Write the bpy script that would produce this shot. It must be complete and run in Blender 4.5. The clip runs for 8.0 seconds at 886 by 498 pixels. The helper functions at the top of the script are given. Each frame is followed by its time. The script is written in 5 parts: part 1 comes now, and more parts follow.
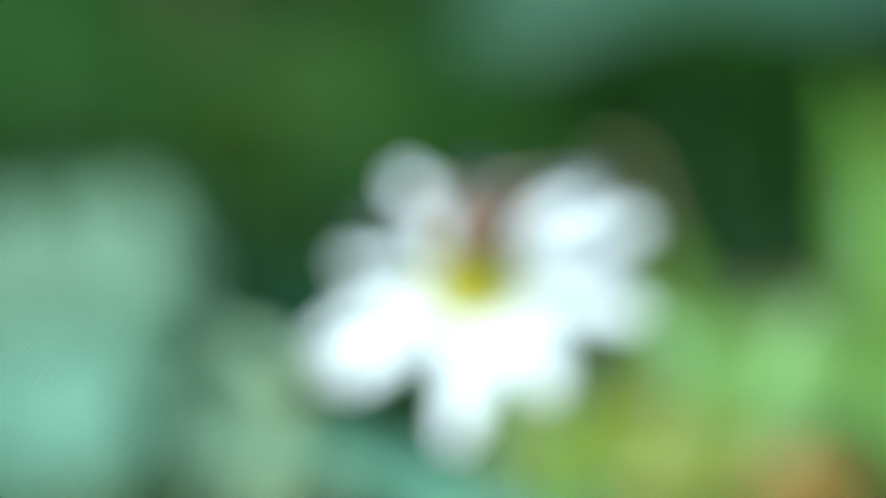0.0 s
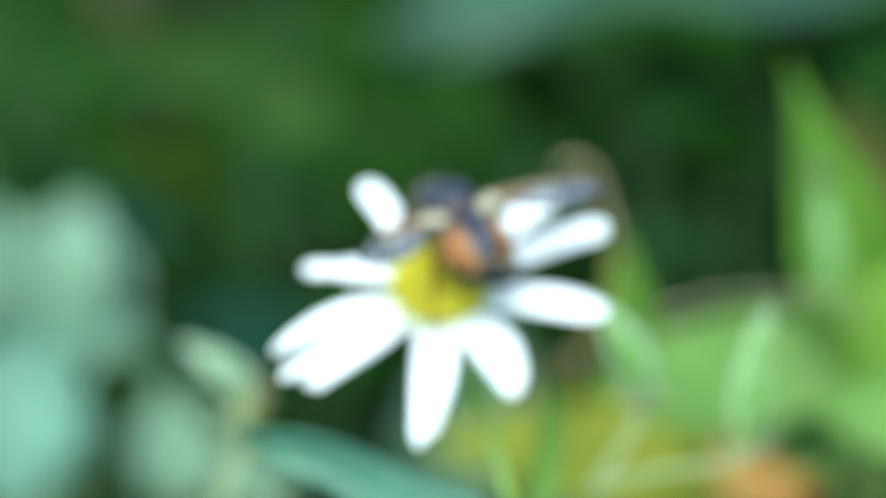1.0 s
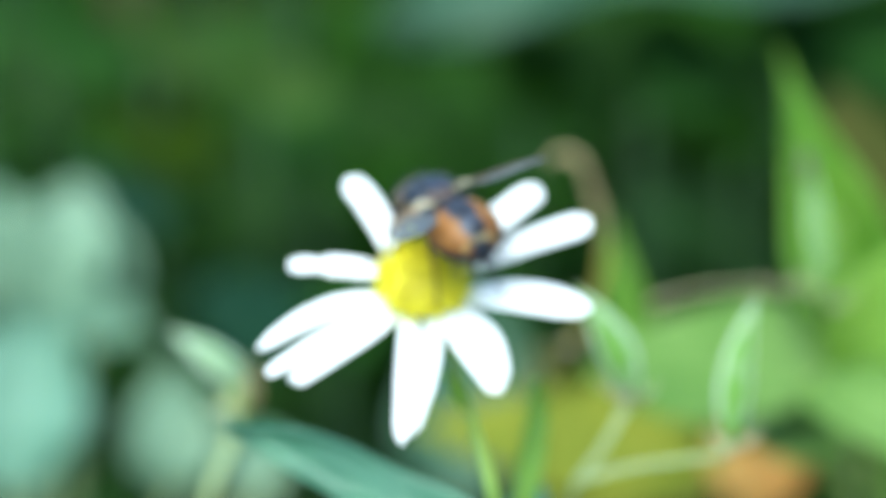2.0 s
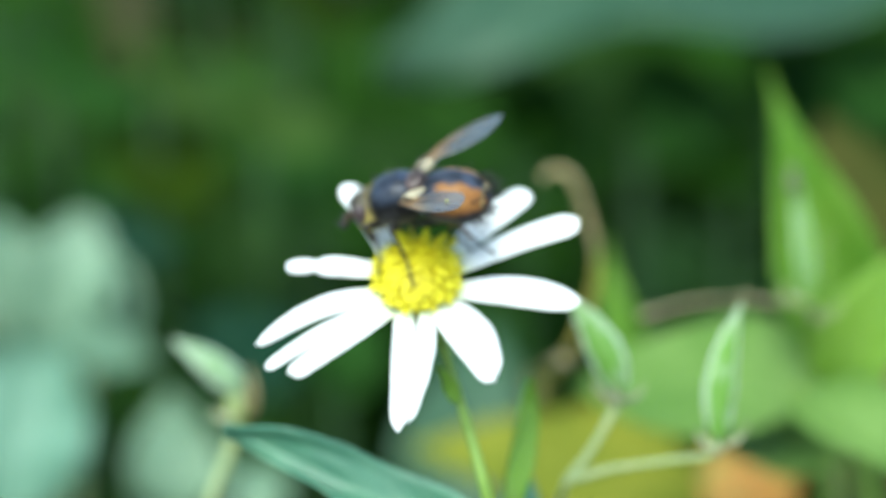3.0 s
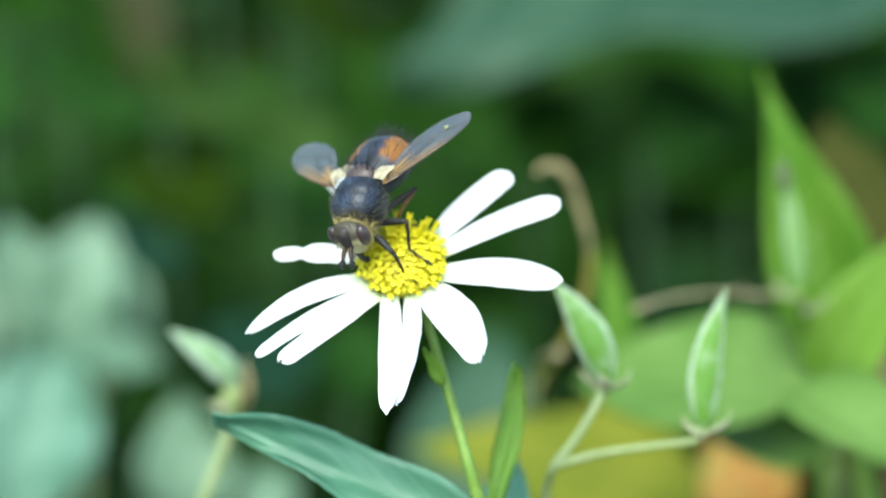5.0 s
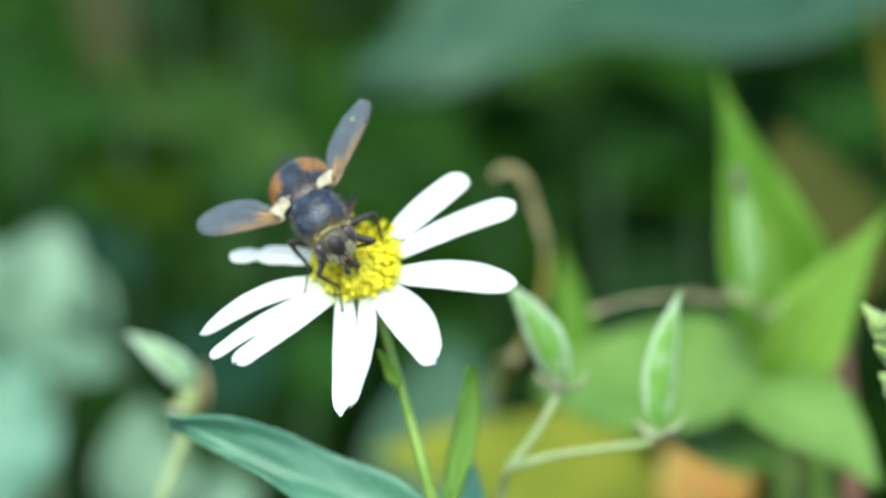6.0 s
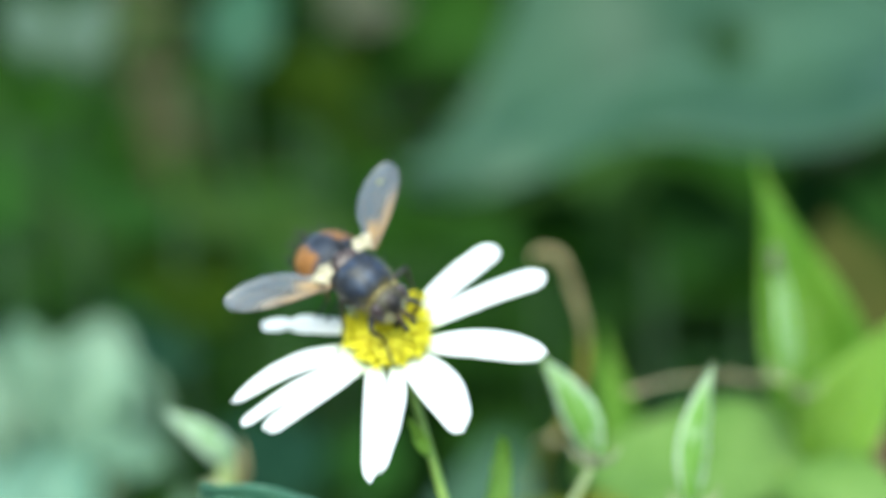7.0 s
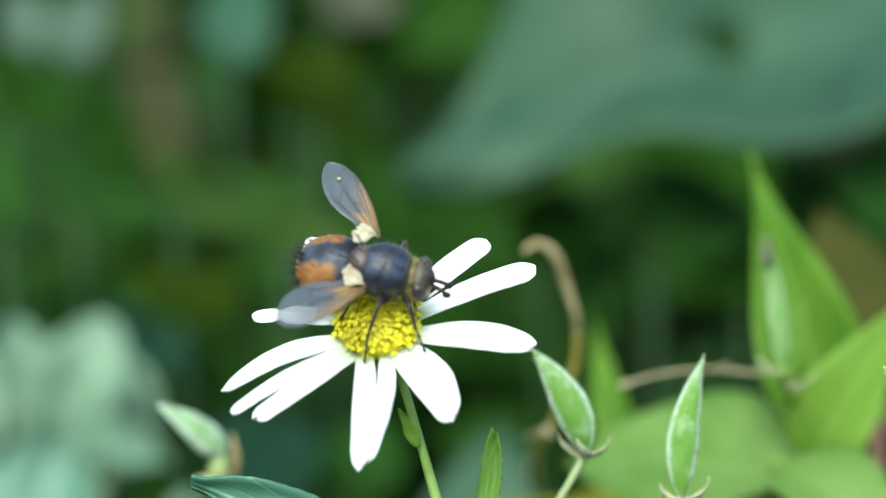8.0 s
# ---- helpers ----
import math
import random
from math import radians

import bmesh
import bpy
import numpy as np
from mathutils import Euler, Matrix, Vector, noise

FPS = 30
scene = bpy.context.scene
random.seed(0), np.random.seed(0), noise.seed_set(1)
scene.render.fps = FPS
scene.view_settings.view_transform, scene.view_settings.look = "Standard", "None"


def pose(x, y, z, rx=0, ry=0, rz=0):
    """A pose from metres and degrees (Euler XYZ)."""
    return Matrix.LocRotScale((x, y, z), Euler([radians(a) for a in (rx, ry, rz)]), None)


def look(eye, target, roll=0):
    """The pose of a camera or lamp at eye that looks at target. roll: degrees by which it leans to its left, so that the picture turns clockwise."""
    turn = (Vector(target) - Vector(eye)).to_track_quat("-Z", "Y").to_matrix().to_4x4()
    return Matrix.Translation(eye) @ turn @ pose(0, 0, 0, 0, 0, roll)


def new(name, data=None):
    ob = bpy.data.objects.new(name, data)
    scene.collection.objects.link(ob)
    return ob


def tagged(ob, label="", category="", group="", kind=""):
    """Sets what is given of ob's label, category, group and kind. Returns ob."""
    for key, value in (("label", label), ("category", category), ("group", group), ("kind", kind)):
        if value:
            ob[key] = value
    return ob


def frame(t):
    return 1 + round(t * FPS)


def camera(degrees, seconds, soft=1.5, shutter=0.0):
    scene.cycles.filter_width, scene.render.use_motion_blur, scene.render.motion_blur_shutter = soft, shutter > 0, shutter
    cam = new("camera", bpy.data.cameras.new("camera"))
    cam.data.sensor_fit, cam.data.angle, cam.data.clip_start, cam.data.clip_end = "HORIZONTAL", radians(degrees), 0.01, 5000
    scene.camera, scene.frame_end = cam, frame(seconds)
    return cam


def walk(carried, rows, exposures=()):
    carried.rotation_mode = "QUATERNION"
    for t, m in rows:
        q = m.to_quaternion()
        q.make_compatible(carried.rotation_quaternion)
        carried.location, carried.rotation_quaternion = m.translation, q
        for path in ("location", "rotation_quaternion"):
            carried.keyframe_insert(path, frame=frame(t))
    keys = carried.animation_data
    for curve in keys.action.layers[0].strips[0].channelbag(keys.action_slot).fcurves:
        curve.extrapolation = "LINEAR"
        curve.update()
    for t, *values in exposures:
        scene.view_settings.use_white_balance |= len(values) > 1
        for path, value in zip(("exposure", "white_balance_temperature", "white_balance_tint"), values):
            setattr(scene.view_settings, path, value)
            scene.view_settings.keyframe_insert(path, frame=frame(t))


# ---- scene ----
MM = 0.001

# ---------------------------------------------------------------- camera and its walk
cam = camera(20, 8.0, soft=1.05)
walk(cam, [
    (0.0, pose(0.00023, -0.17917, 0.52246, 68.713, -0.031, 0.864)),
    (0.5, pose(0.00057, -0.17866, 0.51854, 69.955, -0.052, 0.372)),
    (1.0, pose(-0.00218, -0.17716, 0.52140, 68.868, -0.022, -0.805)),
    (1.5, pose(-0.00461, -0.17515, 0.52270, 68.257, 0.021, -1.791)),
    (2.0, pose(-0.00003, -0.17774, 0.52349, 68.259, -0.034, -0.497)),
    (2.2, pose(0.00017, -0.17874, 0.52349, 68.309, -0.034, -0.627)),
    (3.5, pose(0.00171, -0.18771, 0.51990, 70.204, -0.094, -0.147)),
    (4.0, pose(0.00309, -0.18716, 0.51969, 70.122, 0.223, 0.148)),
    (4.2, pose(0.00319, -0.18726, 0.51949, 70.177, 0.217, 0.092)),
    (5.3, pose(0.00431, -0.19050, 0.51915, 70.346, 0.001, 0.214)),
    (5.5, pose(0.00440, -0.19059, 0.51895, 70.451, -0.005, -0.062)),
    (6.0, pose(0.00479, -0.19089, 0.51913, 70.461, -0.223, -0.557)),
    (6.5, pose(0.00496, -0.19162, 0.51813, 71.166, -0.235, -0.782)),
    (6.7, pose(0.00608, -0.19237, 0.51714, 72.124, -0.046, 0.039)),
    (6.8, pose(0.00664, -0.19274, 0.51664, 72.557, 0.136, 0.366)),
    (7.0, pose(0.00777, -0.19349, 0.51565, 73.205, 0.208, 0.911)),
    (7.5, pose(0.00886, -0.19327, 0.51665, 72.856, -0.043, 1.174)),
    (8.0, pose(0.00860, -0.19384, 0.51520, 73.157, 0.212, 0.913)),
], [(0.0, 1.42, 5850, -9), (1.0, 1.38, 5900, -8), (2.2, 1.46, 6000, -6), (3.5, 1.33, 6350, -6), (4.0, 1.38, 6350, -6), (5.5, 1.38, 6350, -5), (7.4, 1.42, 6350, -6), (8.0, 1.29, 6500, -5)])
# depth of field: the lens hunts from too near to the flower in the first seconds
focus_target = new("focus_target")
cam.data.dof.use_dof = True
cam.data.dof.aperture_fstop = 16.0
cam.data.dof.focus_object = focus_target

# ---------------------------------------------------------------- light
SUN_UP, SUN_TURN = radians(58), radians(200)
world = bpy.data.worlds.new("sky")
scene.world = world
world.use_nodes = True
wn = world.node_tree
sky = wn.nodes.new("ShaderNodeTexSky")
sky.sky_type, sky.sun_disc = "NISHITA", False
sky.sun_elevation, sky.sun_rotation = SUN_UP, SUN_TURN
sky.dust_density, sky.air_density = 2.0, 1.2
wn.nodes["Background"].inputs["Strength"].default_value = 0.13
wn.links.new(sky.outputs["Color"], wn.nodes["Background"].inputs["Color"])
sun = new("sun", bpy.data.lights.new("sun", "SUN"))
sun.data.energy, sun.data.angle, sun.data.color = 2.1, radians(45), (1.0, 0.98, 0.94)
sun.matrix_basis = look((math.sin(SUN_TURN) * math.cos(SUN_UP) * 5, math.cos(SUN_TURN) * math.cos(SUN_UP) * 5, math.sin(SUN_UP) * 5), (0, 0, 0))

# ---------------------------------------------------------------- materials


def mat(name):
    m = bpy.data.materials.new(name)
    m.use_nodes = True
    nt = m.node_tree
    return m, nt, nt.nodes["Principled BSDF"], nt.nodes["Material Output"]


def node(nt, kind, **sockets):
    nd = nt.nodes.new(kind)
    for key, value in sockets.items():
        nd.inputs[key.replace("_", " ")].default_value = value
    return nd


def math_node(nt, op, a, b=None):
    nd = nt.nodes.new("ShaderNodeMath")
    nd.operation = op
    for i, v in enumerate((a, b)):
        if v is None:
            continue
        if isinstance(v, (int, float)):
            nd.inputs[i].default_value = v
        else:
            nt.links.new(v, nd.inputs[i])
    return nd.outputs[0]


def mix_col(nt, fac, a, b):
    nd = nt.nodes.new("ShaderNodeMix")
    nd.data_type = "RGBA"
    for sock, v in ((nd.inputs[0], fac), (nd.inputs[6], a), (nd.inputs[7], b)):
        if isinstance(v, (int, float)):
            sock.default_value = v
        elif isinstance(v, tuple):
            sock.default_value = (*v, 1)
        else:
            nt.links.new(v, sock)
    return nd.outputs[2]


def ramp(nt, fac, lo, hi):
    nd = nt.nodes.new("ShaderNodeMapRange")
    nd.interpolation_type = "SMOOTHSTEP"
    nd.inputs[1].default_value, nd.inputs[2].default_value = lo, hi
    nt.links.new(fac, nd.inputs[0])
    return nd.outputs[0]


def noise_of(nt, scale, detail=3.0, coord="Object"):
    tc = nt.nodes.new("ShaderNodeTexCoord")
    nd = node(nt, "ShaderNodeTexNoise", Scale=scale, Detail=detail)
    nt.links.new(tc.outputs[coord], nd.inputs["Vector"])
    return nd.outputs["Fac"]


def uv_of(nt):
    tc = nt.nodes.new("ShaderNodeTexCoord")
    sep = nt.nodes.new("ShaderNodeSeparateXYZ")
    nt.links.new(tc.outputs["UV"], sep.inputs[0])
    return sep.outputs[0], sep.outputs[1]


def bump(nt, bsdf, height, strength, distance):
    nd = node(nt, "ShaderNodeBump", Strength=strength, Distance=distance)
    nt.links.new(height, nd.inputs["Height"])
    nt.links.new(nd.outputs["Normal"], bsdf.inputs["Normal"])
    return nd


def plain(name, c1, c2, scale, rough=0.55, relief=0.3, depth=0.0001, sheen=0.0):
    """Two colours mixed by noise at two scales, with fine relief."""
    m, nt, b, out = mat(name)
    n1, n2 = noise_of(nt, scale), noise_of(nt, scale * 7)
    fac = ramp(nt, math_node(nt, "ADD", math_node(nt, "MULTIPLY", n1, 0.65), math_node(nt, "MULTIPLY", n2, 0.35)), 0.36, 0.64)
    nt.links.new(mix_col(nt, fac, c1, c2), b.inputs["Base Color"])
    b.inputs["Roughness"].default_value = rough
    b.inputs["Sheen Weight"].default_value = sheen
    bump(nt, b, n2, relief, depth)
    return m


def leaf_mat(name, c1, c2, vein, size, rough=0.5, through_light=0.35, veins=7.0, spots=None, gloss=0.5, others=None):
    """A thin leaf: midrib and side veins along the leaf's own length, blotches, light coming through. size: metres across a blotch."""
    m, nt, b, out = mat(name)
    u, v = uv_of(nt)
    across = math_node(nt, "ABSOLUTE", math_node(nt, "SUBTRACT", u, 0.5))
    rib = ramp(nt, across, 0.03, 0.012)
    wave = math_node(nt, "SINE", math_node(nt, "MULTIPLY", math_node(nt, "SUBTRACT", v, math_node(nt, "MULTIPLY", across, 0.7)), veins * 6.283))
    side = math_node(nt, "MULTIPLY", ramp(nt, wave, 0.86, 1.0), 0.6)
    lines = math_node(nt, "MAXIMUM", rib, side)
    n1, n2 = noise_of(nt, 1.0 / size), noise_of(nt, 9.0 / size)
    col = mix_col(nt, ramp(nt, n1, 0.35, 0.65), c1, c2)
    if others:
        geo = nt.nodes.new("ShaderNodeNewGeometry")
        col = mix_col(nt, ramp(nt, geo.outputs["Random Per Island"], 0.55, 1.0), col, others)
    if spots:
        col = mix_col(nt, ramp(nt, noise_of(nt, 2.3 / size, 4.0), 0.56, 0.68), col, spots)
    col = mix_col(nt, math_node(nt, "MULTIPLY", lines, 0.7), col, vein)
    nt.links.new(col, b.inputs["Base Color"])
    b.inputs["Roughness"].default_value = rough
    b.inputs["Specular IOR Level"].default_value = gloss
    height = math_node(nt, "SUBTRACT", math_node(nt, "MULTIPLY", n2, 0.4), lines)
    bump(nt, b, height, 0.35, size * 0.03)
    tr = nt.nodes.new("ShaderNodeBsdfTranslucent")
    nt.links.new(col, tr.inputs["Color"])
    mixer = nt.nodes.new("ShaderNodeMixShader")
    mixer.inputs[0].default_value = through_light
    nt.links.new(b.outputs[0], mixer.inputs[1])
    nt.links.new(tr.outputs[0], mixer.inputs[2])
    nt.links.new(mixer.outputs[0], out.inputs["Surface"])
    return m


def petal_mat():
    m, nt, b, out = mat("white_petal")
    u, v = uv_of(nt)
    groove = math_node(nt, "SINE", math_node(nt, "MULTIPLY", u, 44.0))
    n1 = noise_of(nt, 900.0)
    base = mix_col(nt, ramp(nt, n1, 0.3, 0.7), (0.88, 0.89, 0.91), (0.91, 0.92, 0.92))
    base = mix_col(nt, ramp(nt, v, 0.12, 0.0), base, (0.74, 0.80, 0.55))
    nt.links.new(base, b.inputs["Base Color"])
    b.inputs["Roughness"].default_value = 0.55
    bump(nt, b, groove, 0.25, 0.00006)
    tr = nt.nodes.new("ShaderNodeBsdfTranslucent")
    nt.links.new(base, tr.inputs["Color"])
    mixer = nt.nodes.new("ShaderNodeMixShader")
    mixer.inputs[0].default_value = 0.3
    nt.links.new(b.outputs[0], mixer.inputs[1])
    nt.links.new(tr.outputs[0], mixer.inputs[2])
    nt.links.new(mixer.outputs[0], out.inputs["Surface"])
    return m


def floret_mat():
    m, nt, b, out = mat("yellow_floret")
    info = nt.nodes.new("ShaderNodeObjectInfo")
    col = mix_col(nt, info.outputs["Random"], (0.58, 0.50, 0.006), (0.70, 0.635, 0.018))
    col = mix_col(nt, ramp(nt, noise_of(nt, 2500.0), 0.45, 0.7), col, (0.43, 0.37, 0.006))
    nt.links.new(col, b.inputs["Base Color"])
    b.inputs["Roughness"].default_value = 0.6
    b.inputs["Subsurface Weight"].default_value = 0.0
    return m


def wing_mat():
    """Smoky membrane, amber at the root and brown along the front veins."""
    m, nt, b, out = mat("wing_membrane")
    u, v = uv_of(nt)
    n1 = noise_of(nt, 900.0)
    edge = math_node(nt, "ADD", v, math_node(nt, "MULTIPLY", math_node(nt, "SUBTRACT", n1, 0.5), 0.10))
    root = math_node(nt, "MULTIPLY", ramp(nt, edge, 0.33, 0.13), ramp(nt, u, 0.10, 0.42))
    front = math_node(nt, "MULTIPLY", math_node(nt, "MULTIPLY", ramp(nt, u, 0.55, 0.93), ramp(nt, edge, 0.70, 0.22)), 0.9)
    amber = math_node(nt, "MAXIMUM", root, front)
    col = mix_col(nt, amber, (0.140, 0.158, 0.190), (0.46, 0.27, 0.065))
    col = mix_col(nt, math_node(nt, "MULTIPLY", n1, 0.3), col, (0.14, 0.14, 0.15))
    nt.links.new(col, b.inputs["Base Color"])
    b.inputs["Roughness"].default_value = 0.30
    b.inputs["IOR"].default_value = 1.7
    b.inputs["Specular IOR Level"].default_value = 1.0
    bump(nt, b, noise_of(nt, 350.0, 1.0), 0.25, 0.0001)
    clear = nt.nodes.new("ShaderNodeBsdfTransparent")
    nt.links.new(mix_col(nt, amber, (0.74, 0.74, 0.74), (0.92, 0.62, 0.25)), clear.inputs["Color"])
    mixer = nt.nodes.new("ShaderNodeMixShader")
    cover = math_node(nt, "ADD", math_node(nt, "MULTIPLY", amber, 0.25), 0.40)
    nt.links.new(cover, mixer.inputs[0])
    nt.links.new(clear.outputs[0], mixer.inputs[1])
    nt.links.new(b.outputs[0], mixer.inputs[2])
    nt.links.new(mixer.outputs[0], out.inputs["Surface"])
    return m


def abdomen_mat():
    """Orange-brown flanks, a dusted black stripe along the back that widens at each ring, a pale rim and a black tip."""
    m, nt, b, out = mat("fly_abdomen")
    tc = nt.nodes.new("ShaderNodeTexCoord")
    sep = nt.nodes.new("ShaderNodeSeparateXYZ")
    nt.links.new(tc.outputs["Object"], sep.inputs[0])
    n1 = noise_of(nt, 900.0)
    wob = math_node(nt, "MULTIPLY", math_node(nt, "SUBTRACT", n1, 0.5), 0.0003)
    x = math_node(nt, "ADD", sep.outputs[0], wob)
    y = math_node(nt, "ADD", math_node(nt, "ABSOLUTE", sep.outputs[1]), wob)
    saw = math_node(nt, "MULTIPLY", math_node(nt, "SINE", math_node(nt, "MULTIPLY", sep.outputs[0], 4100.0)), 0.00010)
    limit = math_node(nt, "ADD", math_node(nt, "ADD", math_node(nt, "MULTIPLY", sep.outputs[0], 0.10), 0.00140), saw)
    stripe = ramp(nt, math_node(nt, "SUBTRACT", y, limit), 0.0003, -0.0003)
    tip = math_node(nt, "MAXIMUM", ramp(nt, x, -0.0069, -0.0072), ramp(nt, x, -0.0035, -0.0027))
    under = ramp(nt, math_node(nt, "ADD", sep.outputs[2], wob), 0.0012, 0.0003)
    dark = math_node(nt, "MAXIMUM", math_node(nt, "MAXIMUM", stripe, tip), under)
    orange = mix_col(nt, ramp(nt, n1, 0.3, 0.7), (0.19, 0.075, 0.016), (0.25, 0.112, 0.030))
    black = mix_col(nt, ramp(nt, noise_of(nt, 500.0), 0.35, 0.7), (0.010, 0.012, 0.018), (0.045, 0.055, 0.085))
    col = mix_col(nt, dark, orange, black)
    rim = math_node(nt, "MULTIPLY", ramp(nt, math_node(nt, "ABSOLUTE", math_node(nt, "ADD", sep.outputs[0], 0.0066)), 0.00022, 0.00008), ramp(nt, n1, 0.35, 0.6))
    nt.links.new(mix_col(nt, math_node(nt, "MULTIPLY", rim, 0.45), col, (0.50, 0.40, 0.20)), b.inputs["Base Color"])
    b.inputs["Roughness"].default_value = 0.45
    b.inputs["Specular IOR Level"].default_value = 0.3
    bump(nt, b, noise_of(nt, 4000.0), 0.4, 0.00006)
    return m


def thorax_mat():
    """Blue-grey dusting over black, with sky sheen painted in towards the top and four dark stripes along the back."""
    m, nt, b, out = mat("fly_thorax")
    tc = nt.nodes.new("ShaderNodeTexCoord")
    sep = nt.nodes.new("ShaderNodeSeparateXYZ")
    nt.links.new(tc.outputs["Object"], sep.inputs[0])
    band = math_node(nt, "COSINE", math_node(nt, "MULTIPLY", sep.outputs[1], 6200.0))
    # the height ramp paints the blue sheen of the sky onto the upper side
    dust_sheen = math_node(nt, "MULTIPLY", math_node(nt, "ADD", math_node(nt, "MULTIPLY", ramp(nt, band, -0.9, 0.2), 0.45), 0.55), ramp(nt, sep.outputs[2], 0.0003, 0.0016))
    dust_sheen = math_node(nt, "MULTIPLY", dust_sheen, ramp(nt, noise_of(nt, 700.0), 0.2, 0.65))
    col = mix_col(nt, dust_sheen, (0.006, 0.006, 0.008), (0.030, 0.044, 0.082))
    brown = math_node(nt, "MULTIPLY", ramp(nt, sep.outputs[0], 0.0012, 0.0020), 0.5)
    nt.links.new(mix_col(nt, brown, col, (0.11, 0.085, 0.035)), b.inputs["Base Color"])
    b.inputs["Roughness"].default_value = 0.42
    b.inputs["Specular IOR Level"].default_value = 0.4
    bump(nt, b, noise_of(nt, 3000.0), 0.5, 0.0001)
    return m


def face_mat():
    """Golden dusted cheeks, greyer towards the crown."""
    m, nt, b, out = mat("fly_golden_face")
    tc = nt.nodes.new("ShaderNodeTexCoord")
    sep = nt.nodes.new("ShaderNodeSeparateXYZ")
    nt.links.new(tc.outputs["Object"], sep.inputs[0])
    n1, n2 = noise_of(nt, 1500.0), noise_of(nt, 7000.0)
    gold = mix_col(nt, ramp(nt, n1, 0.35, 0.65), (0.30, 0.235, 0.055), (0.46, 0.38, 0.13))
    silver = ramp(nt, sep.outputs[0], 0.0005, 0.0009)
    gold = mix_col(nt, math_node(nt, "MULTIPLY", silver, 0.6), gold, (0.42, 0.38, 0.26))
    crown = ramp(nt, math_node(nt, "ADD", sep.outputs[2], math_node(nt, "MULTIPLY", math_node(nt, "SUBTRACT", n1, 0.5), 0.0006)), 0.0004, 0.0009)
    nt.links.new(mix_col(nt, math_node(nt, "MULTIPLY", crown, 0.92), gold, (0.030, 0.026, 0.024)), b.inputs["Base Color"])
    b.inputs["Roughness"].default_value = 0.55
    bump(nt, b, n2, 0.4, 0.00005)
    return m


def ridged_mat(name, body, edge, count, rough=0.6):
    """Pods and buds: pale downy ridges along a green body."""
    m, nt, b, out = mat(name)
    u, v = uv_of(nt)
    s = math_node(nt, "COSINE", math_node(nt, "MULTIPLY", u, 6.2832 * count))
    fine = noise_of(nt, 1400.0, 4.0)
    pale = math_node(nt, "MAXIMUM", ramp(nt, s, -0.15, 0.75), math_node(nt, "MULTIPLY", ramp(nt, v, 0.72, 1.0), 0.8))
    pale = math_node(nt, "MAXIMUM", pale, math_node(nt, "MULTIPLY", ramp(nt, noise_of(nt, 450.0, 4.0), 0.45, 0.7), 0.4))
    pale = math_node(nt, "MULTIPLY", pale, ramp(nt, fine, 0.2, 0.6))
    nt.links.new(mix_col(nt, pale, body, edge), b.inputs["Base Color"])
    b.inputs["Roughness"].default_value = rough
    b.inputs["Sheen Weight"].default_value = 0.25
    bump(nt, b, fine, 0.4, 0.0001)
    return m


PETAL, FLORET, WING = petal_mat(), floret_mat(), wing_mat()
ABDOMEN, THORAX = abdomen_mat(), thorax_mat()
DISC = plain("disc_base", (0.54, 0.45, 0.012), (0.66, 0.57, 0.018), 900)
CUP = plain("green_bracts", (0.10, 0.22, 0.03), (0.16, 0.30, 0.05), 500)
STEM = plain("green_stem", (0.145, 0.245, 0.034), (0.215, 0.325, 0.062), 350, 0.5)
PALE_STEM = plain("pale_stem", (0.24, 0.305, 0.12), (0.34, 0.39, 0.19), 300)
TWIG = plain("pale_dry_twig", (0.24, 0.20, 0.11), (0.44, 0.38, 0.24), 300, 0.8)
RED_STEM = plain("reddish_stem", (0.17, 0.075, 0.045), (0.24, 0.12, 0.075), 300, 0.6)
DRY = plain("dry_stalk", (0.17, 0.13, 0.055), (0.42, 0.345, 0.18), 330, 0.75)
DRY_GREEN = plain("yellowing_stalk", (0.20, 0.17, 0.025), (0.27, 0.24, 0.05), 260, 0.7)
BARK = plain("brown_twig", (0.046, 0.047, 0.014), (0.076, 0.070, 0.025), 90, 0.85, 0.6, 0.001)
DARK_STEM = plain("dark_stem", (0.012, 0.04, 0.008), (0.02, 0.06, 0.012), 200, 0.8)
BLACK = plain("fly_black", (0.006, 0.006, 0.007), (0.015, 0.014, 0.014), 1500, 0.6)
BROWN_LEG = plain("fly_brown_leg", (0.012, 0.008, 0.006), (0.032, 0.019, 0.011), 1500, 0.6)
FACE = face_mat()
ORANGE_LEG = plain("fly_orange_leg", (0.09, 0.032, 0.010), (0.16, 0.062, 0.018), 700, 0.45)
EYE = plain("fly_eye", (0.034, 0.023, 0.026), (0.060, 0.041, 0.043), 900, 0.33, 0.15, 0.00002)
CALYPTER = plain("fly_white_scale", (0.28, 0.24, 0.150), (0.43, 0.38, 0.27), 1900, 0.6)
SHIELD = plain("fly_shield", (0.035, 0.024, 0.024), (0.085, 0.056, 0.052), 900, 0.45)
COLLAR = plain("fly_collar", (0.10, 0.08, 0.03), (0.26, 0.205, 0.08), 1800, 0.7)
ANTENNA = plain("fly_antenna", (0.022, 0.012, 0.008), (0.060, 0.030, 0.015), 1800, 0.6)
BROW = plain("fly_brow", (0.014, 0.011, 0.011), (0.040, 0.031, 0.029), 1500, 0.65)
GOLD_HAIR = plain("fly_golden_hair", (0.30, 0.235, 0.07), (0.46, 0.38, 0.15), 2000, 0.6)
GREY_HAIR = plain("fly_grey_hair", (0.08, 0.08, 0.08), (0.22, 0.21, 0.195), 2000, 0.6)
POLLEN = plain("pollen", (0.26, 0.27, 0.09), (0.38, 0.38, 0.16), 3000, 0.7)
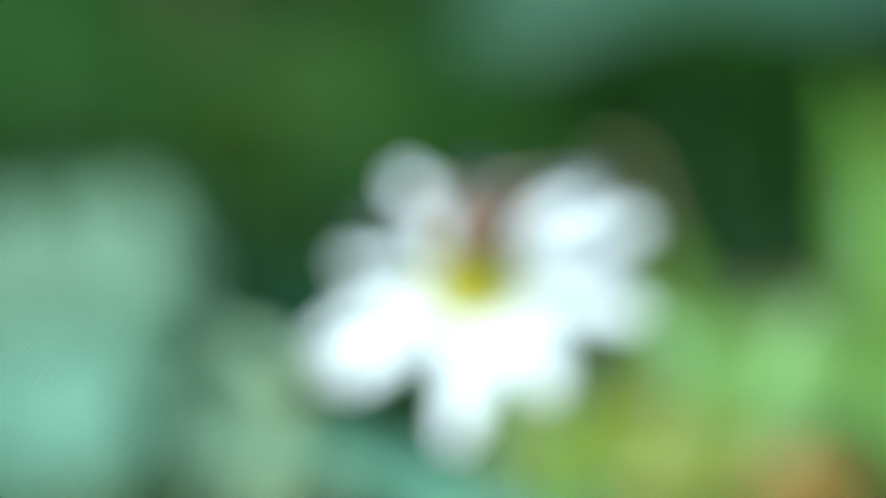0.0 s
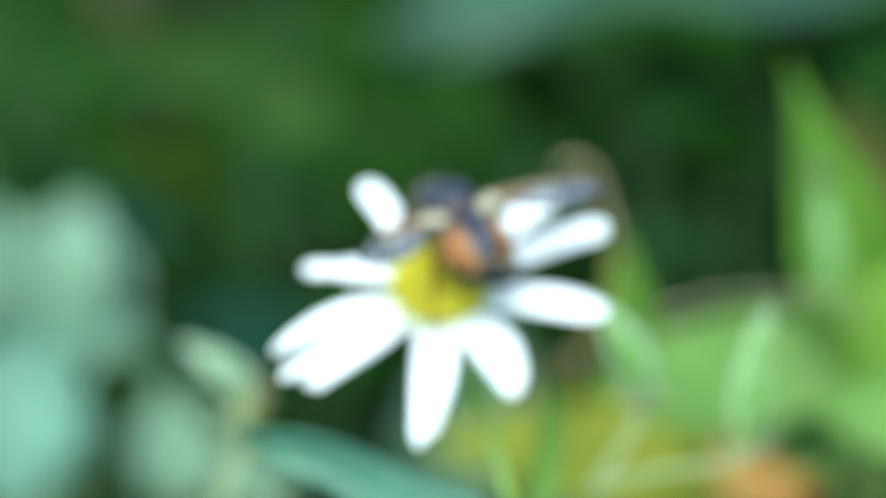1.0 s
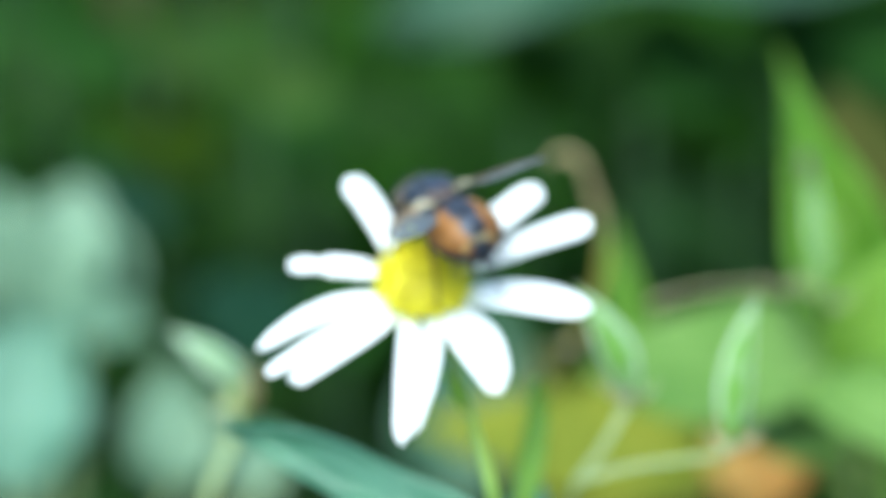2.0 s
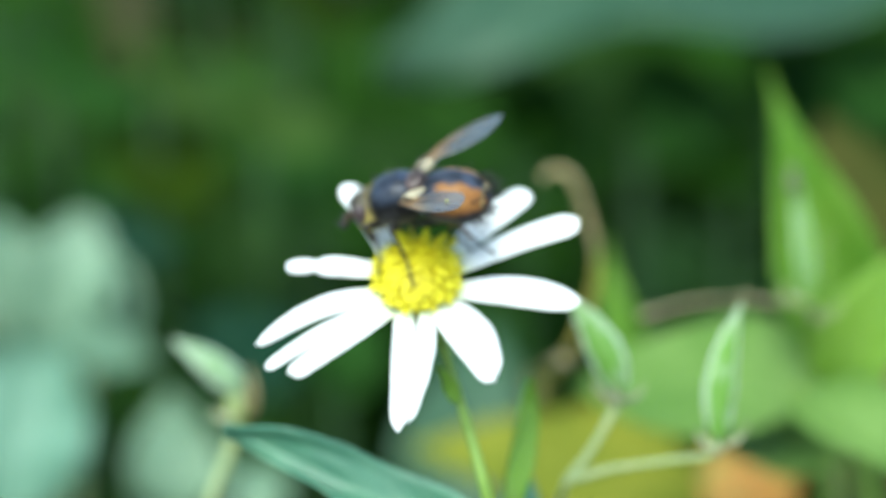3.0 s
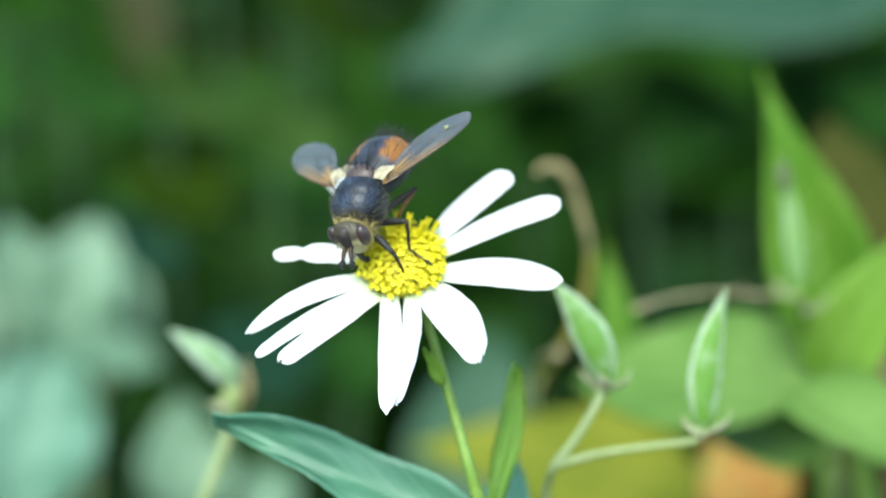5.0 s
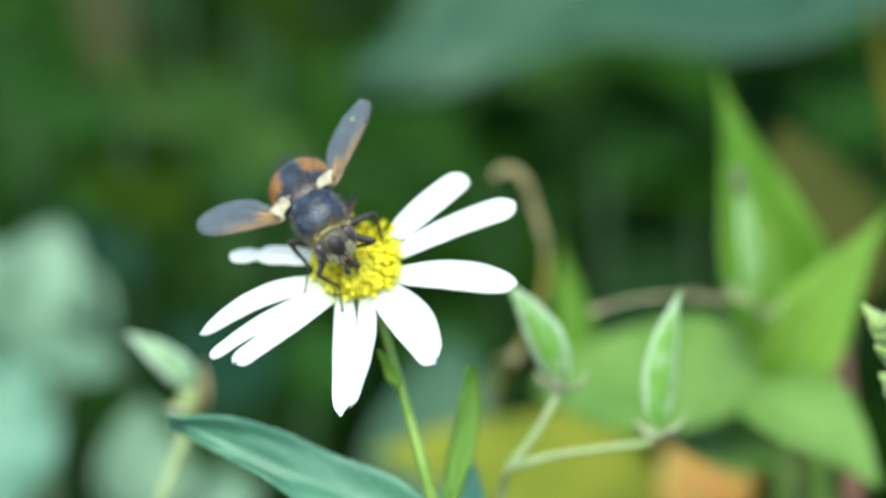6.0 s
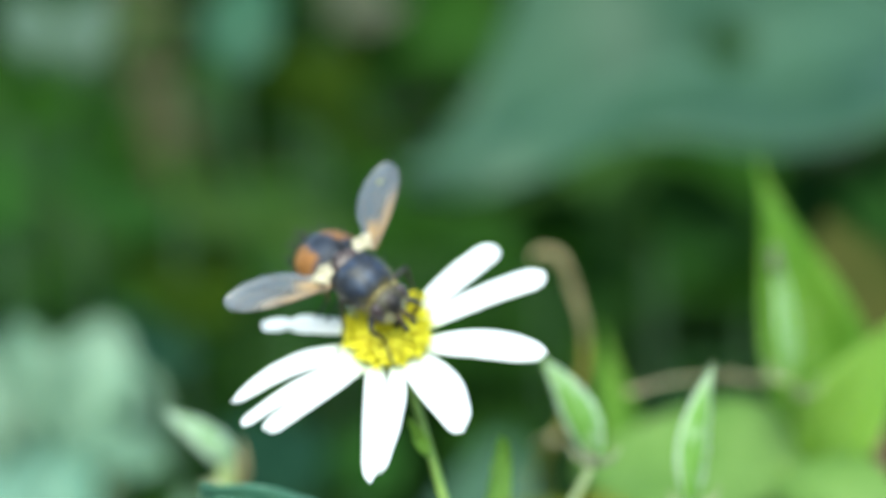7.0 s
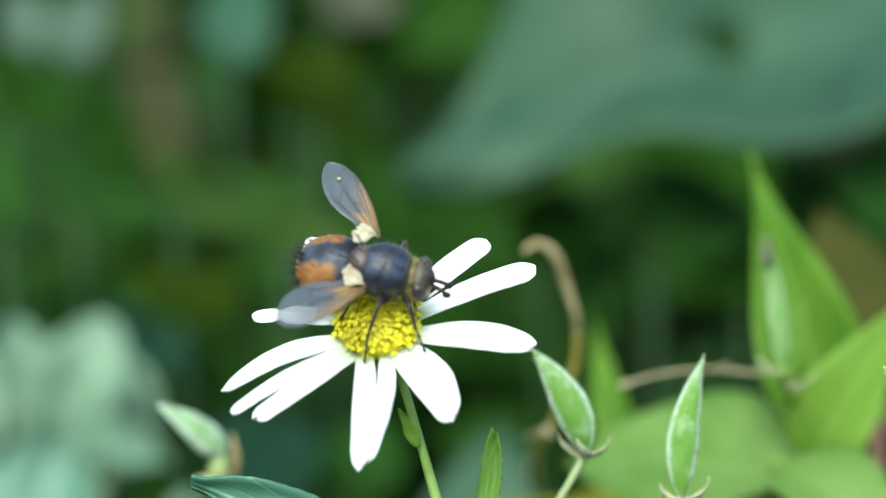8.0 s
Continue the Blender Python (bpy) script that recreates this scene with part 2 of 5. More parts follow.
VEIN = plain("wing_vein", (0.03, 0.024, 0.022), (0.09, 0.058, 0.035), 1500, 0.5)
SOIL = plain("soil", (0.012, 0.011, 0.006), (0.028, 0.025, 0.014), 18, 0.95, 0.8, 0.01)
LEAF_BLUE = leaf_mat("blue_green_leaf", (0.065, 0.18, 0.115), (0.10, 0.24, 0.15), (0.15, 0.29, 0.19), 0.006, 0.42, 0.2, 5.0)
LEAF_FRESH = leaf_mat("fresh_green_leaf", (0.080, 0.190, 0.013), (0.122, 0.245, 0.024), (0.15, 0.27, 0.045), 0.009, 0.6, 0.35, 6.0, gloss=0.18)
LEAF_SOFT = leaf_mat("soft_green_leaf", (0.115, 0.225, 0.038), (0.162, 0.282, 0.062), (0.20, 0.33, 0.09), 0.009, 0.55, 0.35, 6.0, gloss=0.3)
LEAF_LIME = leaf_mat("lime_green_leaf", (0.145, 0.29, 0.022), (0.19, 0.345, 0.036), (0.26, 0.42, 0.08), 0.009, 0.5, 0.35, 6.0)
LEAF_PALE = leaf_mat("pale_sage_leaf", (0.092, 0.180, 0.104), (0.165, 0.265, 0.168), (0.12, 0.22, 0.14), 0.014, 0.55, 0.2, 6.0, spots=(0.092, 0.180, 0.105))
LEAF_PALE_BLUE = leaf_mat("pale_bluish_leaf", (0.082, 0.190, 0.125), (0.145, 0.275, 0.195), (0.13, 0.25, 0.17), 0.014, 0.55, 0.2, 6.0, spots=(0.095, 0.19, 0.12))
# Leaf tones for the far patches: haze, sun and shade are mixed into the greens.
LEAF_HAZE = leaf_mat("haze_pale_leaf", (0.055, 0.095, 0.060), (0.090, 0.130, 0.095), (0.10, 0.15, 0.11), 0.012, 0.6, 0.2, 6.0, gloss=0.2)
LEAF_HAZE_BROWN = leaf_mat("haze_brownish_leaf", (0.055, 0.063, 0.035), (0.085, 0.090, 0.056), (0.11, 0.12, 0.08), 0.012, 0.7, 0.2, 6.0, gloss=0.1)
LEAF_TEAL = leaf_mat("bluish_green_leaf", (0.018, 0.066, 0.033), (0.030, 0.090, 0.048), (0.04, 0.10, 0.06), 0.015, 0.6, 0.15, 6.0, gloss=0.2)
LEAF_TEAL_DARK = leaf_mat("shade_bluish_leaf", (0.007, 0.028, 0.015), (0.014, 0.042, 0.023), (0.02, 0.05, 0.03), 0.015, 0.8, 0.15, 6.0, gloss=0.05)
LEAF_SUNNY = leaf_mat("sunlit_tone_leaf", (0.027, 0.059, 0.009), (0.040, 0.080, 0.015), (0.045, 0.08, 0.022), 0.015, 0.8, 0.25, 6.0, gloss=0.05)
# Undergrowth greens are darkened to carry the shade between the plants; others holds lit leaves.
LEAF_DARK = leaf_mat("shade_darkened_leaf", (0.009, 0.031, 0.003), (0.017, 0.050, 0.005), (0.024, 0.066, 0.008), 0.02, 0.9, 0.2, 6.0, gloss=0.03, others=(0.023, 0.056, 0.017))
LEAF_MID = leaf_mat("shade_toned_leaf", (0.013, 0.044, 0.007), (0.023, 0.068, 0.012), (0.034, 0.088, 0.018), 0.02, 0.85, 0.2, 6.0, gloss=0.04)
LEAF_MIXED = leaf_mat("mixed_shade_leaf", (0.010, 0.036, 0.004), (0.024, 0.064, 0.008), (0.030, 0.075, 0.012), 0.02, 0.85, 0.2, 6.0, gloss=0.04, others=(0.033, 0.074, 0.015))
LEAF_OLIVE = leaf_mat("shade_olive_leaf", (0.012, 0.030, 0.002), (0.021, 0.040, 0.003), (0.030, 0.048, 0.006), 0.02, 0.9, 0.2, 6.0, gloss=0.03, others=(0.045, 0.050, 0.018))
LEAF_BROAD = leaf_mat("broad_grey_green_leaf", (0.020, 0.057, 0.0285), (0.035, 0.081, 0.043), (0.05, 0.105, 0.065), 0.03, 0.55, 0.12, 7.0, gloss=0.25)
LEAF_YELLOW = leaf_mat("yellowing_leaf", (0.125, 0.155, 0.014), (0.19, 0.205, 0.022), (0.20, 0.21, 0.035), 0.012, 0.75, 0.25, 6.0, gloss=0.12)
LEAF_MUSTARD = leaf_mat("mustard_blade", (0.070, 0.066, 0.008), (0.105, 0.096, 0.013), (0.11, 0.10, 0.02), 0.012, 0.75, 0.25, 6.0, gloss=0.1)
LEAF_BROWN = leaf_mat("brown_withered_leaf", (0.032, 0.044, 0.009), (0.055, 0.057, 0.013), (0.065, 0.065, 0.02), 0.012, 0.8, 0.2, 6.0, gloss=0.05)
LEAF_ORANGE = leaf_mat("orange_withered_leaf", (0.36, 0.17, 0.035), (0.44, 0.26, 0.07), (0.44, 0.30, 0.11), 0.01, 0.65, 0.25, 6.0, spots=(0.30, 0.27, 0.06), gloss=0.15)
BUD = ridged_mat("downy_bud", (0.13, 0.235, 0.09), (0.36, 0.45, 0.36), 3)
POD = ridged_mat("downy_pod", (0.085, 0.205, 0.012), (0.40, 0.50, 0.36), 2)
SEPAL = plain("pale_sepal", (0.27, 0.28, 0.16), (0.41, 0.41, 0.27), 500, 0.7)
SEED = ridged_mat("green_seed", (0.11, 0.21, 0.015), (0.36, 0.42, 0.17), 5)

# ---------------------------------------------------------------- building helpers
PLACE = {}


def thing(name, m, label, category, group="", kind=""):
    """An Empty at a thing's base; m is its pose."""
    ob = new(name)
    ob.empty_display_size = 0.005
    ob.matrix_basis = m
    PLACE[ob] = m.copy()
    return tagged(ob, label, category, group, kind)


def part(name, bm, material, parent, label="", world=True, m=None, kind=""):
    """Links a bmesh as one mesh object under a thing or part. world: its points are given in the world; m: its own pose in the parent's space."""
    base = PLACE[parent]
    if world:
        bmesh.ops.transform(bm, matrix=base.inverted(), verts=bm.verts)
    me = bpy.data.meshes.new(name)
    bmesh.ops.recalc_face_normals(bm, faces=bm.faces)
    for f in bm.faces:
        f.smooth = True
    bm.to_mesh(me)
    bm.free()
    me.materials.append(material)
    ob = new(name, me)
    ob.parent = parent
    if m is not None:
        ob.matrix_basis = m
    PLACE[ob] = base @ (m if m is not None else Matrix())
    return tagged(ob, label, kind=kind)


def spline(points, steps=6):
    """Points along a smooth curve through the given ones."""
    p = [Vector(q) for q in points]
    p = [p[0] * 2 - p[1]] + p + [p[-1] * 2 - p[-2]]
    made = []
    for i in range(1, len(p) - 2):
        for s in range(steps):
            t = s / steps
            a, b, c, d = p[i - 1], p[i], p[i + 1], p[i + 2]
            span = (c - b).length
            m0, m1 = (c - a).normalized() * span, (d - b).normalized() * span
            made.append(b * (2 * t ** 3 - 3 * t * t + 1) + m0 * (t ** 3 - 2 * t * t + t) + c * (3 * t * t - 2 * t ** 3) + m1 * (t ** 3 - t * t))
    return made + [p[-2]]


def tube(bm, points, radii, seg=8, steps=6, flat=1.0, rough=0.0):
    """A round or flattened stalk with capped ends; radii are spread along it."""
    line = spline(points, steps)
    rings, side = [], None
    uv = bm.loops.layers.uv.verify()
    for i, q in enumerate(line):
        way = (line[min(i + 1, len(line) - 1)] - line[max(i - 1, 0)]).normalized()
        side = (side - way * side.dot(way)).normalized() if side else way.orthogonal().normalized()
        other = way.cross(side)
        k = i / (len(line) - 1) * (len(radii) - 1)
        j = min(int(k), len(radii) - 2)
        r = radii[j] + (radii[j + 1] - radii[j]) * (k - j) if len(radii) > 1 else radii[0]
        ring = []
        for s in range(seg):
            a = 2 * math.pi * s / seg
            w = 1 + rough * noise.noise(q * 400 + Vector((s, 0, 0)))
            ring.append(bm.verts.new(q + (side * math.cos(a) + other * math.sin(a) * flat) * r * w))
        rings.append(ring)
    for i in range(len(rings) - 1):
        for s in range(seg):
            f = bm.faces.new((rings[i][s], rings[i][(s + 1) % seg], rings[i + 1][(s + 1) % seg], rings[i + 1][s]))
            for lp, (uu, vv) in zip(f.loops, ((s, i), (s + 1, i), (s + 1, i + 1), (s, i + 1))):
                lp[uv].uv = (uu / seg, vv / (len(rings) - 1))
    bm.faces.new(list(reversed(rings[0])))
    bm.faces.new(rings[-1])
    return bm


def shell(bm, rows_of_points, thick):
    """A thin closed sheet over a grid of points, with a given thickness; u runs across, v along."""
    nv, nu = len(rows_of_points), len(rows_of_points[0])
    uv = bm.loops.layers.uv.verify()
    p = rows_of_points

    def normal(i, j):
        a = p[min(i + 1, nv - 1)][j] - p[max(i - 1, 0)][j]
        b = p[i][min(j + 1, nu - 1)] - p[i][max(j - 1, 0)]
        n = b.cross(a)
        return n.normalized() if n.length > 1e-12 else Vector((0, 0, 1))
    top = [[bm.verts.new(p[i][j] + normal(i, j) * thick * 0.5) for j in range(nu)] for i in range(nv)]
    low = [[bm.verts.new(p[i][j] - normal(i, j) * thick * 0.5) for j in range(nu)] for i in range(nv)]

    def face(quad, where):
        f = bm.faces.new(quad)
        for lp, (i, j) in zip(f.loops, where):
            lp[uv].uv = (j / (nu - 1), i / (nv - 1))
    for i in range(nv - 1):
        for j in range(nu - 1):
            w = ((i, j), (i, j + 1), (i + 1, j + 1), (i + 1, j))
            face([top[a][b] for a, b in w], w)
            face([low[a][b] for a, b in reversed(w)], list(reversed(w)))
    rim = [(i, 0) for i in range(nv)] + [(nv - 1, j) for j in range(1, nu)] + [(i, nu - 1) for i in range(nv - 2, -1, -1)] + [(0, j) for j in range(nu - 2, 0, -1)]
    for k in range(len(rim)):
        a, b = rim[k], rim[(k + 1) % len(rim)]
        face((top[a[0]][a[1]], top[b[0]][b[1]], low[b[0]][b[1]], low[a[0]][a[1]]), (a, b, b, a))
    return bm


SHAPES = {
    "lance": lambda v: math.sin(math.pi * min(1, v * 1.02 + 0.02) ** 0.75) ** 0.9,
    "ovate": lambda v: math.sin(math.pi * v ** 0.62) ** 0.85,
    "long_tip": lambda v: math.sin(math.pi * v ** 0.55) ** 1.25 * (1 - 0.25 * v),
    "round": lambda v: math.sin(math.pi * v ** 0.85) ** 0.55,
    "oblance": lambda v: math.sin(math.pi * v ** 1.5) ** 0.8,
}


def leaf(bm, base, tip, normal, width, shape="ovate", fold=0.15, arch=0.1, wave=0.04, thick=0.0002, nu=9, nv=16, seed=0, teeth=0.0, hole=None):
    """A leaf blade from base to tip. fold: how far the halves rise; arch: how far its middle bulges along normal, as a share of the length."""
    base, tip, normal = Vector(base), Vector(tip), Vector(normal)
    along = tip - base
    length = along.length
    y = along / length
    z = (normal - y * normal.dot(y)).normalized()
    x = y.cross(z)
    grid = []
    for i in range(nv):
        v = i / (nv - 1)
        half = max(SHAPES[shape](max(0.004, min(0.996, v))), 0.03) * width / 2
        row = []
        for j in range(nu):
            u = j / (nu - 1) * 2 - 1
            w = half * (1 + teeth * (1 if i % 2 else -1) * abs(u) ** 6)
            n = noise.noise(Vector((u * 1.3 + seed * 7.1, v * 3.1, seed * 3.3)))
            lift = abs(u) * fold * half * 2 + arch * length * 4 * v * (1 - v) + wave * width * n * (0.3 + abs(u))
            row.append(base + y * length * v + x * w * u + z * lift)
        grid.append(row)
    shell(bm, grid, thick)
    if hole:
        # a hole eaten through the blade: across, along (0 to 1) and radius in metres
        i, j = hole[1] * (nv - 1), hole[0] * (nu - 1)
        centre = grid[int(i)][int(j)]
        gone = [f for f in bm.faces if (f.calc_center_median() - centre).length < hole[2]]
        bmesh.ops.delete(bm, geom=gone, context="FACES")
    return bm


def spindle(bm, base, tip, width, seg=12, rings=14, flat=0.8, ridges=3, ridge=0.12, peak=0.4, bend=(0, 0, 0)):
    """A bud or pod, widest at peak of its length, with ridges along it."""
    base, tip, bend = Vector(base), Vector(tip), Vector(bend)
    way = (tip - base).normalized()
    side = (Vector((1, 0, 0)) - way * way.x).normalized()
    other = way.cross(side)
    uv = bm.loops.layers.uv.verify()
    made = []
    power = math.log(0.5) / math.log(peak)
    for i in range(rings):
        v = i / (rings - 1)
        r = width / 2 * max(0.03, math.sin(math.pi * max(0.01, min(0.985, v)) ** power) ** 0.9)
        c = base + (tip - base) * v + bend * 4 * v * (1 - v)
        made.append([bm.verts.new(c + (side * math.cos(a) + other * math.sin(a) * flat) * r * (1 + ridge * math.cos(ridges * a) + 0.15 * noise.noise(c * 700 + Vector((math.cos(a) * 1.5, math.sin(a) * 1.5, 0)))))
                     for a in (2 * math.pi * s / seg for s in range(seg))])
    for i in range(rings - 1):
        for s in range(seg):
            f = bm.faces.new((made[i][s], made[i][(s + 1) % seg], made[i + 1][(s + 1) % seg], made[i + 1][s]))
            for lp, (uu, vv) in zip(f.loops, ((s, i), (s + 1, i), (s + 1, i + 1), (s, i + 1))):
                lp[uv].uv = (uu / seg, vv / (rings - 1))
    bm.faces.new(list(reversed(made[0])))
    bm.faces.new(made[-1])
    return bm


def blob(bm, centre, size, seg=20, rings=14, shape=None):
    """A rounded body; shape(direction) gives a factor for the radius."""
    centre = Vector(centre)
    made = []
    for i in range(1, rings):
        th = math.pi * i / rings
        row = []
        for s in range(seg):
            a = 2 * math.pi * s / seg
            d = Vector((math.cos(th), math.sin(th) * math.cos(a), math.sin(th) * math.sin(a)))
            k = shape(d) if shape else 1
            row.append(bm.verts.new(centre + Vector((d.x * size[0], d.y * size[1], d.z * size[2])) * k))
        made.append(row)
    a0 = bm.verts.new(centre + Vector((size[0] * (shape(Vector((1, 0, 0))) if shape else 1), 0, 0)))
    a1 = bm.verts.new(centre - Vector((size[0] * (shape(Vector((-1, 0, 0))) if shape else 1), 0, 0)))
    for s in range(seg):
        bm.faces.new((a0, made[0][s], made[0][(s + 1) % seg]))
        bm.faces.new((a1, made[-1][(s + 1) % seg], made[-1][s]))
        for i in range(len(made) - 1):
            bm.faces.new((made[i][s], made[i + 1][s], made[i + 1][(s + 1) % seg], made[i][(s + 1) % seg]))
    return bm


# ---------------------------------------------------------------- ground and far growth
def ground():
    bm = bmesh.new()
    rings = [0.0, 0.15, 0.3, 0.5, 0.8, 1.2, 1.8, 2.6, 4, 7, 15, 40, 150, 600, 2500]
    rows = []
    for r in rings:
        rows.append([bm.verts.new((r * math.cos(a), r * math.sin(a), 0.02 * noise.noise(Vector((r * math.cos(a) * 5, r * math.sin(a) * 5, 0))) if r < 20 else 0))
                     for a in (2 * math.pi * s / 48 for s in range(48))] if r else [bm.verts.new((0, 0, 0))])
    for s in range(48):
        bm.faces.new((rows[0][0], rows[1][s], rows[1][(s + 1) % 48]))
        for i in range(1, len(rows) - 1):
            bm.faces.new((rows[i][s], rows[i + 1][s], rows[i + 1][(s + 1) % 48], rows[i][(s + 1) % 48]))
    me = bpy.data.meshes.new("ground")
    bmesh.ops.recalc_face_normals(bm, faces=bm.faces)
    bm.to_mesh(me)
    bm.free()
    me.materials.append(SOIL)
    tagged(new("ground", me), "dark bare soil under the plants", "ground", kind="structure")


def undergrowth(name, material, count, seed, r0, r1, low, high, size, label, near=False, behind=False):
    """Leaves that nobody could count, from the soil up to a height, round the flower but not over it."""
    rng = random.Random(seed)
    verts, faces, uvs = [], [], []
    made = 0
    while made < count:
        r, a = r0 + (r1 - r0) * rng.random() ** 1.3, rng.uniform(0, 2 * math.pi)
        x, y = r * math.cos(a), r * math.sin(a)
        if not near and y < 0.17 and abs(x) < 0.16 and y > -0.5:
            continue
        if behind and (y < 0.26 or abs(x) > 0.35):
            continue
        h = low + (high - low) * rng.random() * (0.55 if y < 0.1 else 1)
        # a gap of bare soil runs back between the plants, under the tallest leaves
        if not near and h < 0.30 and 0.1 < y < 0.72 and abs(x - 0.112 * (y + 0.19)) < 0.024 * (y + 0.19) + 0.018:
            continue
        s = size * rng.uniform(0.6, 1.4)
        m = pose(x, y, h, rng.uniform(-35, 45), rng.uniform(-30, 30), rng.uniform(0, 360))
        w = s * rng.uniform(0.32, 0.5)
        k = len(verts)
        outline = ((0, 0, 0), (-w, 0.3 * s, 0.12 * s), (0, 0.35 * s, 0.02 * s), (w, 0.3 * s, 0.12 * s), (-0.7 * w, 0.65 * s, 0.08 * s), (0, 0.7 * s, 0.0), (0.7 * w, 0.65 * s, 0.08 * s), (0, s, -0.12 * s))
        verts += [m @ Vector(q) for q in outline]
        uvq = ((0.5, 0), (0, 0.3), (0.5, 0.35), (1, 0.3), (0.1, 0.65), (0.5, 0.7), (0.9, 0.65), (0.5, 1))
        for f in ((0, 2, 1), (0, 3, 2), (1, 2, 5, 4), (2, 3, 6, 5), (4, 5, 7), (5, 6, 7)):
            faces.append([k + i for i in f])
            uvs += [uvq[i] for i in f]
        # the stalk down to the soil
        foot = Vector((x + rng.uniform(-0.02, 0.02), y + rng.uniform(-0.02, 0.02), -0.01))
        k = len(verts)
        for q, rad in ((m.translation, 0.0008), (foot, 0.0014)):
            verts += [q + Vector((rad * math.cos(b), rad * math.sin(b), 0)) for b in (0, 2.09, 4.19)]
        for i in range(3):
            faces.append((k + i, k + (i + 1) % 3, k + 3 + (i + 1) % 3, k + 3 + i))
            uvs += [(0.5, 0)] * 4
        made += 1
    me = bpy.data.meshes.new(name)
    me.from_pydata([tuple(v) for v in verts], [], faces)
    layer = me.uv_layers.new(name="UVMap")
    layer.data.foreach_set("uv", np.array(uvs, dtype=np.float32).ravel())
    me.materials.append(material)
    for p in me.polygons:
        p.use_smooth = True
    return tagged(new(name, me), label, "undergrowth", kind="stuff")


ground()
# the depth of shade in this growth is painted into its leaf colours
undergrowth("undergrowth", LEAF_DARK, 6500, 3, 0.34, 3.2, 0.02, 0.30, 0.08, "dense undergrowth of broad green leaves, shade put into their colour")
undergrowth("undergrowth", LEAF_DARK, 3200, 9, 0.55, 1.9, 0.03, 0.26, 0.09, "green leaves further back, shade put into their colour")
undergrowth("undergrowth", LEAF_OLIVE, 1100, 4, 0.36, 2.6, 0.02, 0.24, 0.06, "olive green undergrowth, shade put into its colour")
undergrowth("undergrowth", LEAF_MIXED, 400, 21, 0.30, 0.62, 0.20, 0.365, 0.034, "green leaves close behind the flower, lit and shaded tones in their colour", behind=True)
undergrowth("ground_leaves", LEAF_DARK, 420, 5, 0.03, 0.40, 0.005, 0.07, 0.05, "low green leaves on the soil, shade put into their colour", True)


def leafy_plant(name, label, category, foot, stem_points, stem_radii, stem_mat, leaves, group=""):
    """A plant from its foot in the soil: one stem and its leaves, each (material, base, tip, normal, width, options, label)."""
    t = thing(name, pose(*foot), label, category, group)
    part("stem", tube(bmesh.new(), stem_points, stem_radii, 8, 5, rough=0.15), stem_mat, t)
    for i, (material, base, tip, normal, width, options, text) in enumerate(leaves):
        bl = part("leaf", leaf(bmesh.new(), base, tip, normal, width, seed=i + len(name), **options), material, t, text)
        near = min(spline(stem_points, 8), key=lambda q: (q - Vector(base)).length)
        if (near - Vector(base)).length > 0.001:
            mid = (near + Vector(base)) / 2 + Vector((0, 0, -0.12 * (near - Vector(base)).length))
            part("leaf_stalk", tube(bmesh.new(), [near, mid, base], [stem_radii[0] * 0.7, stem_radii[0] * 0.45], 6, 5), stem_mat, bl, world=True)
    return t


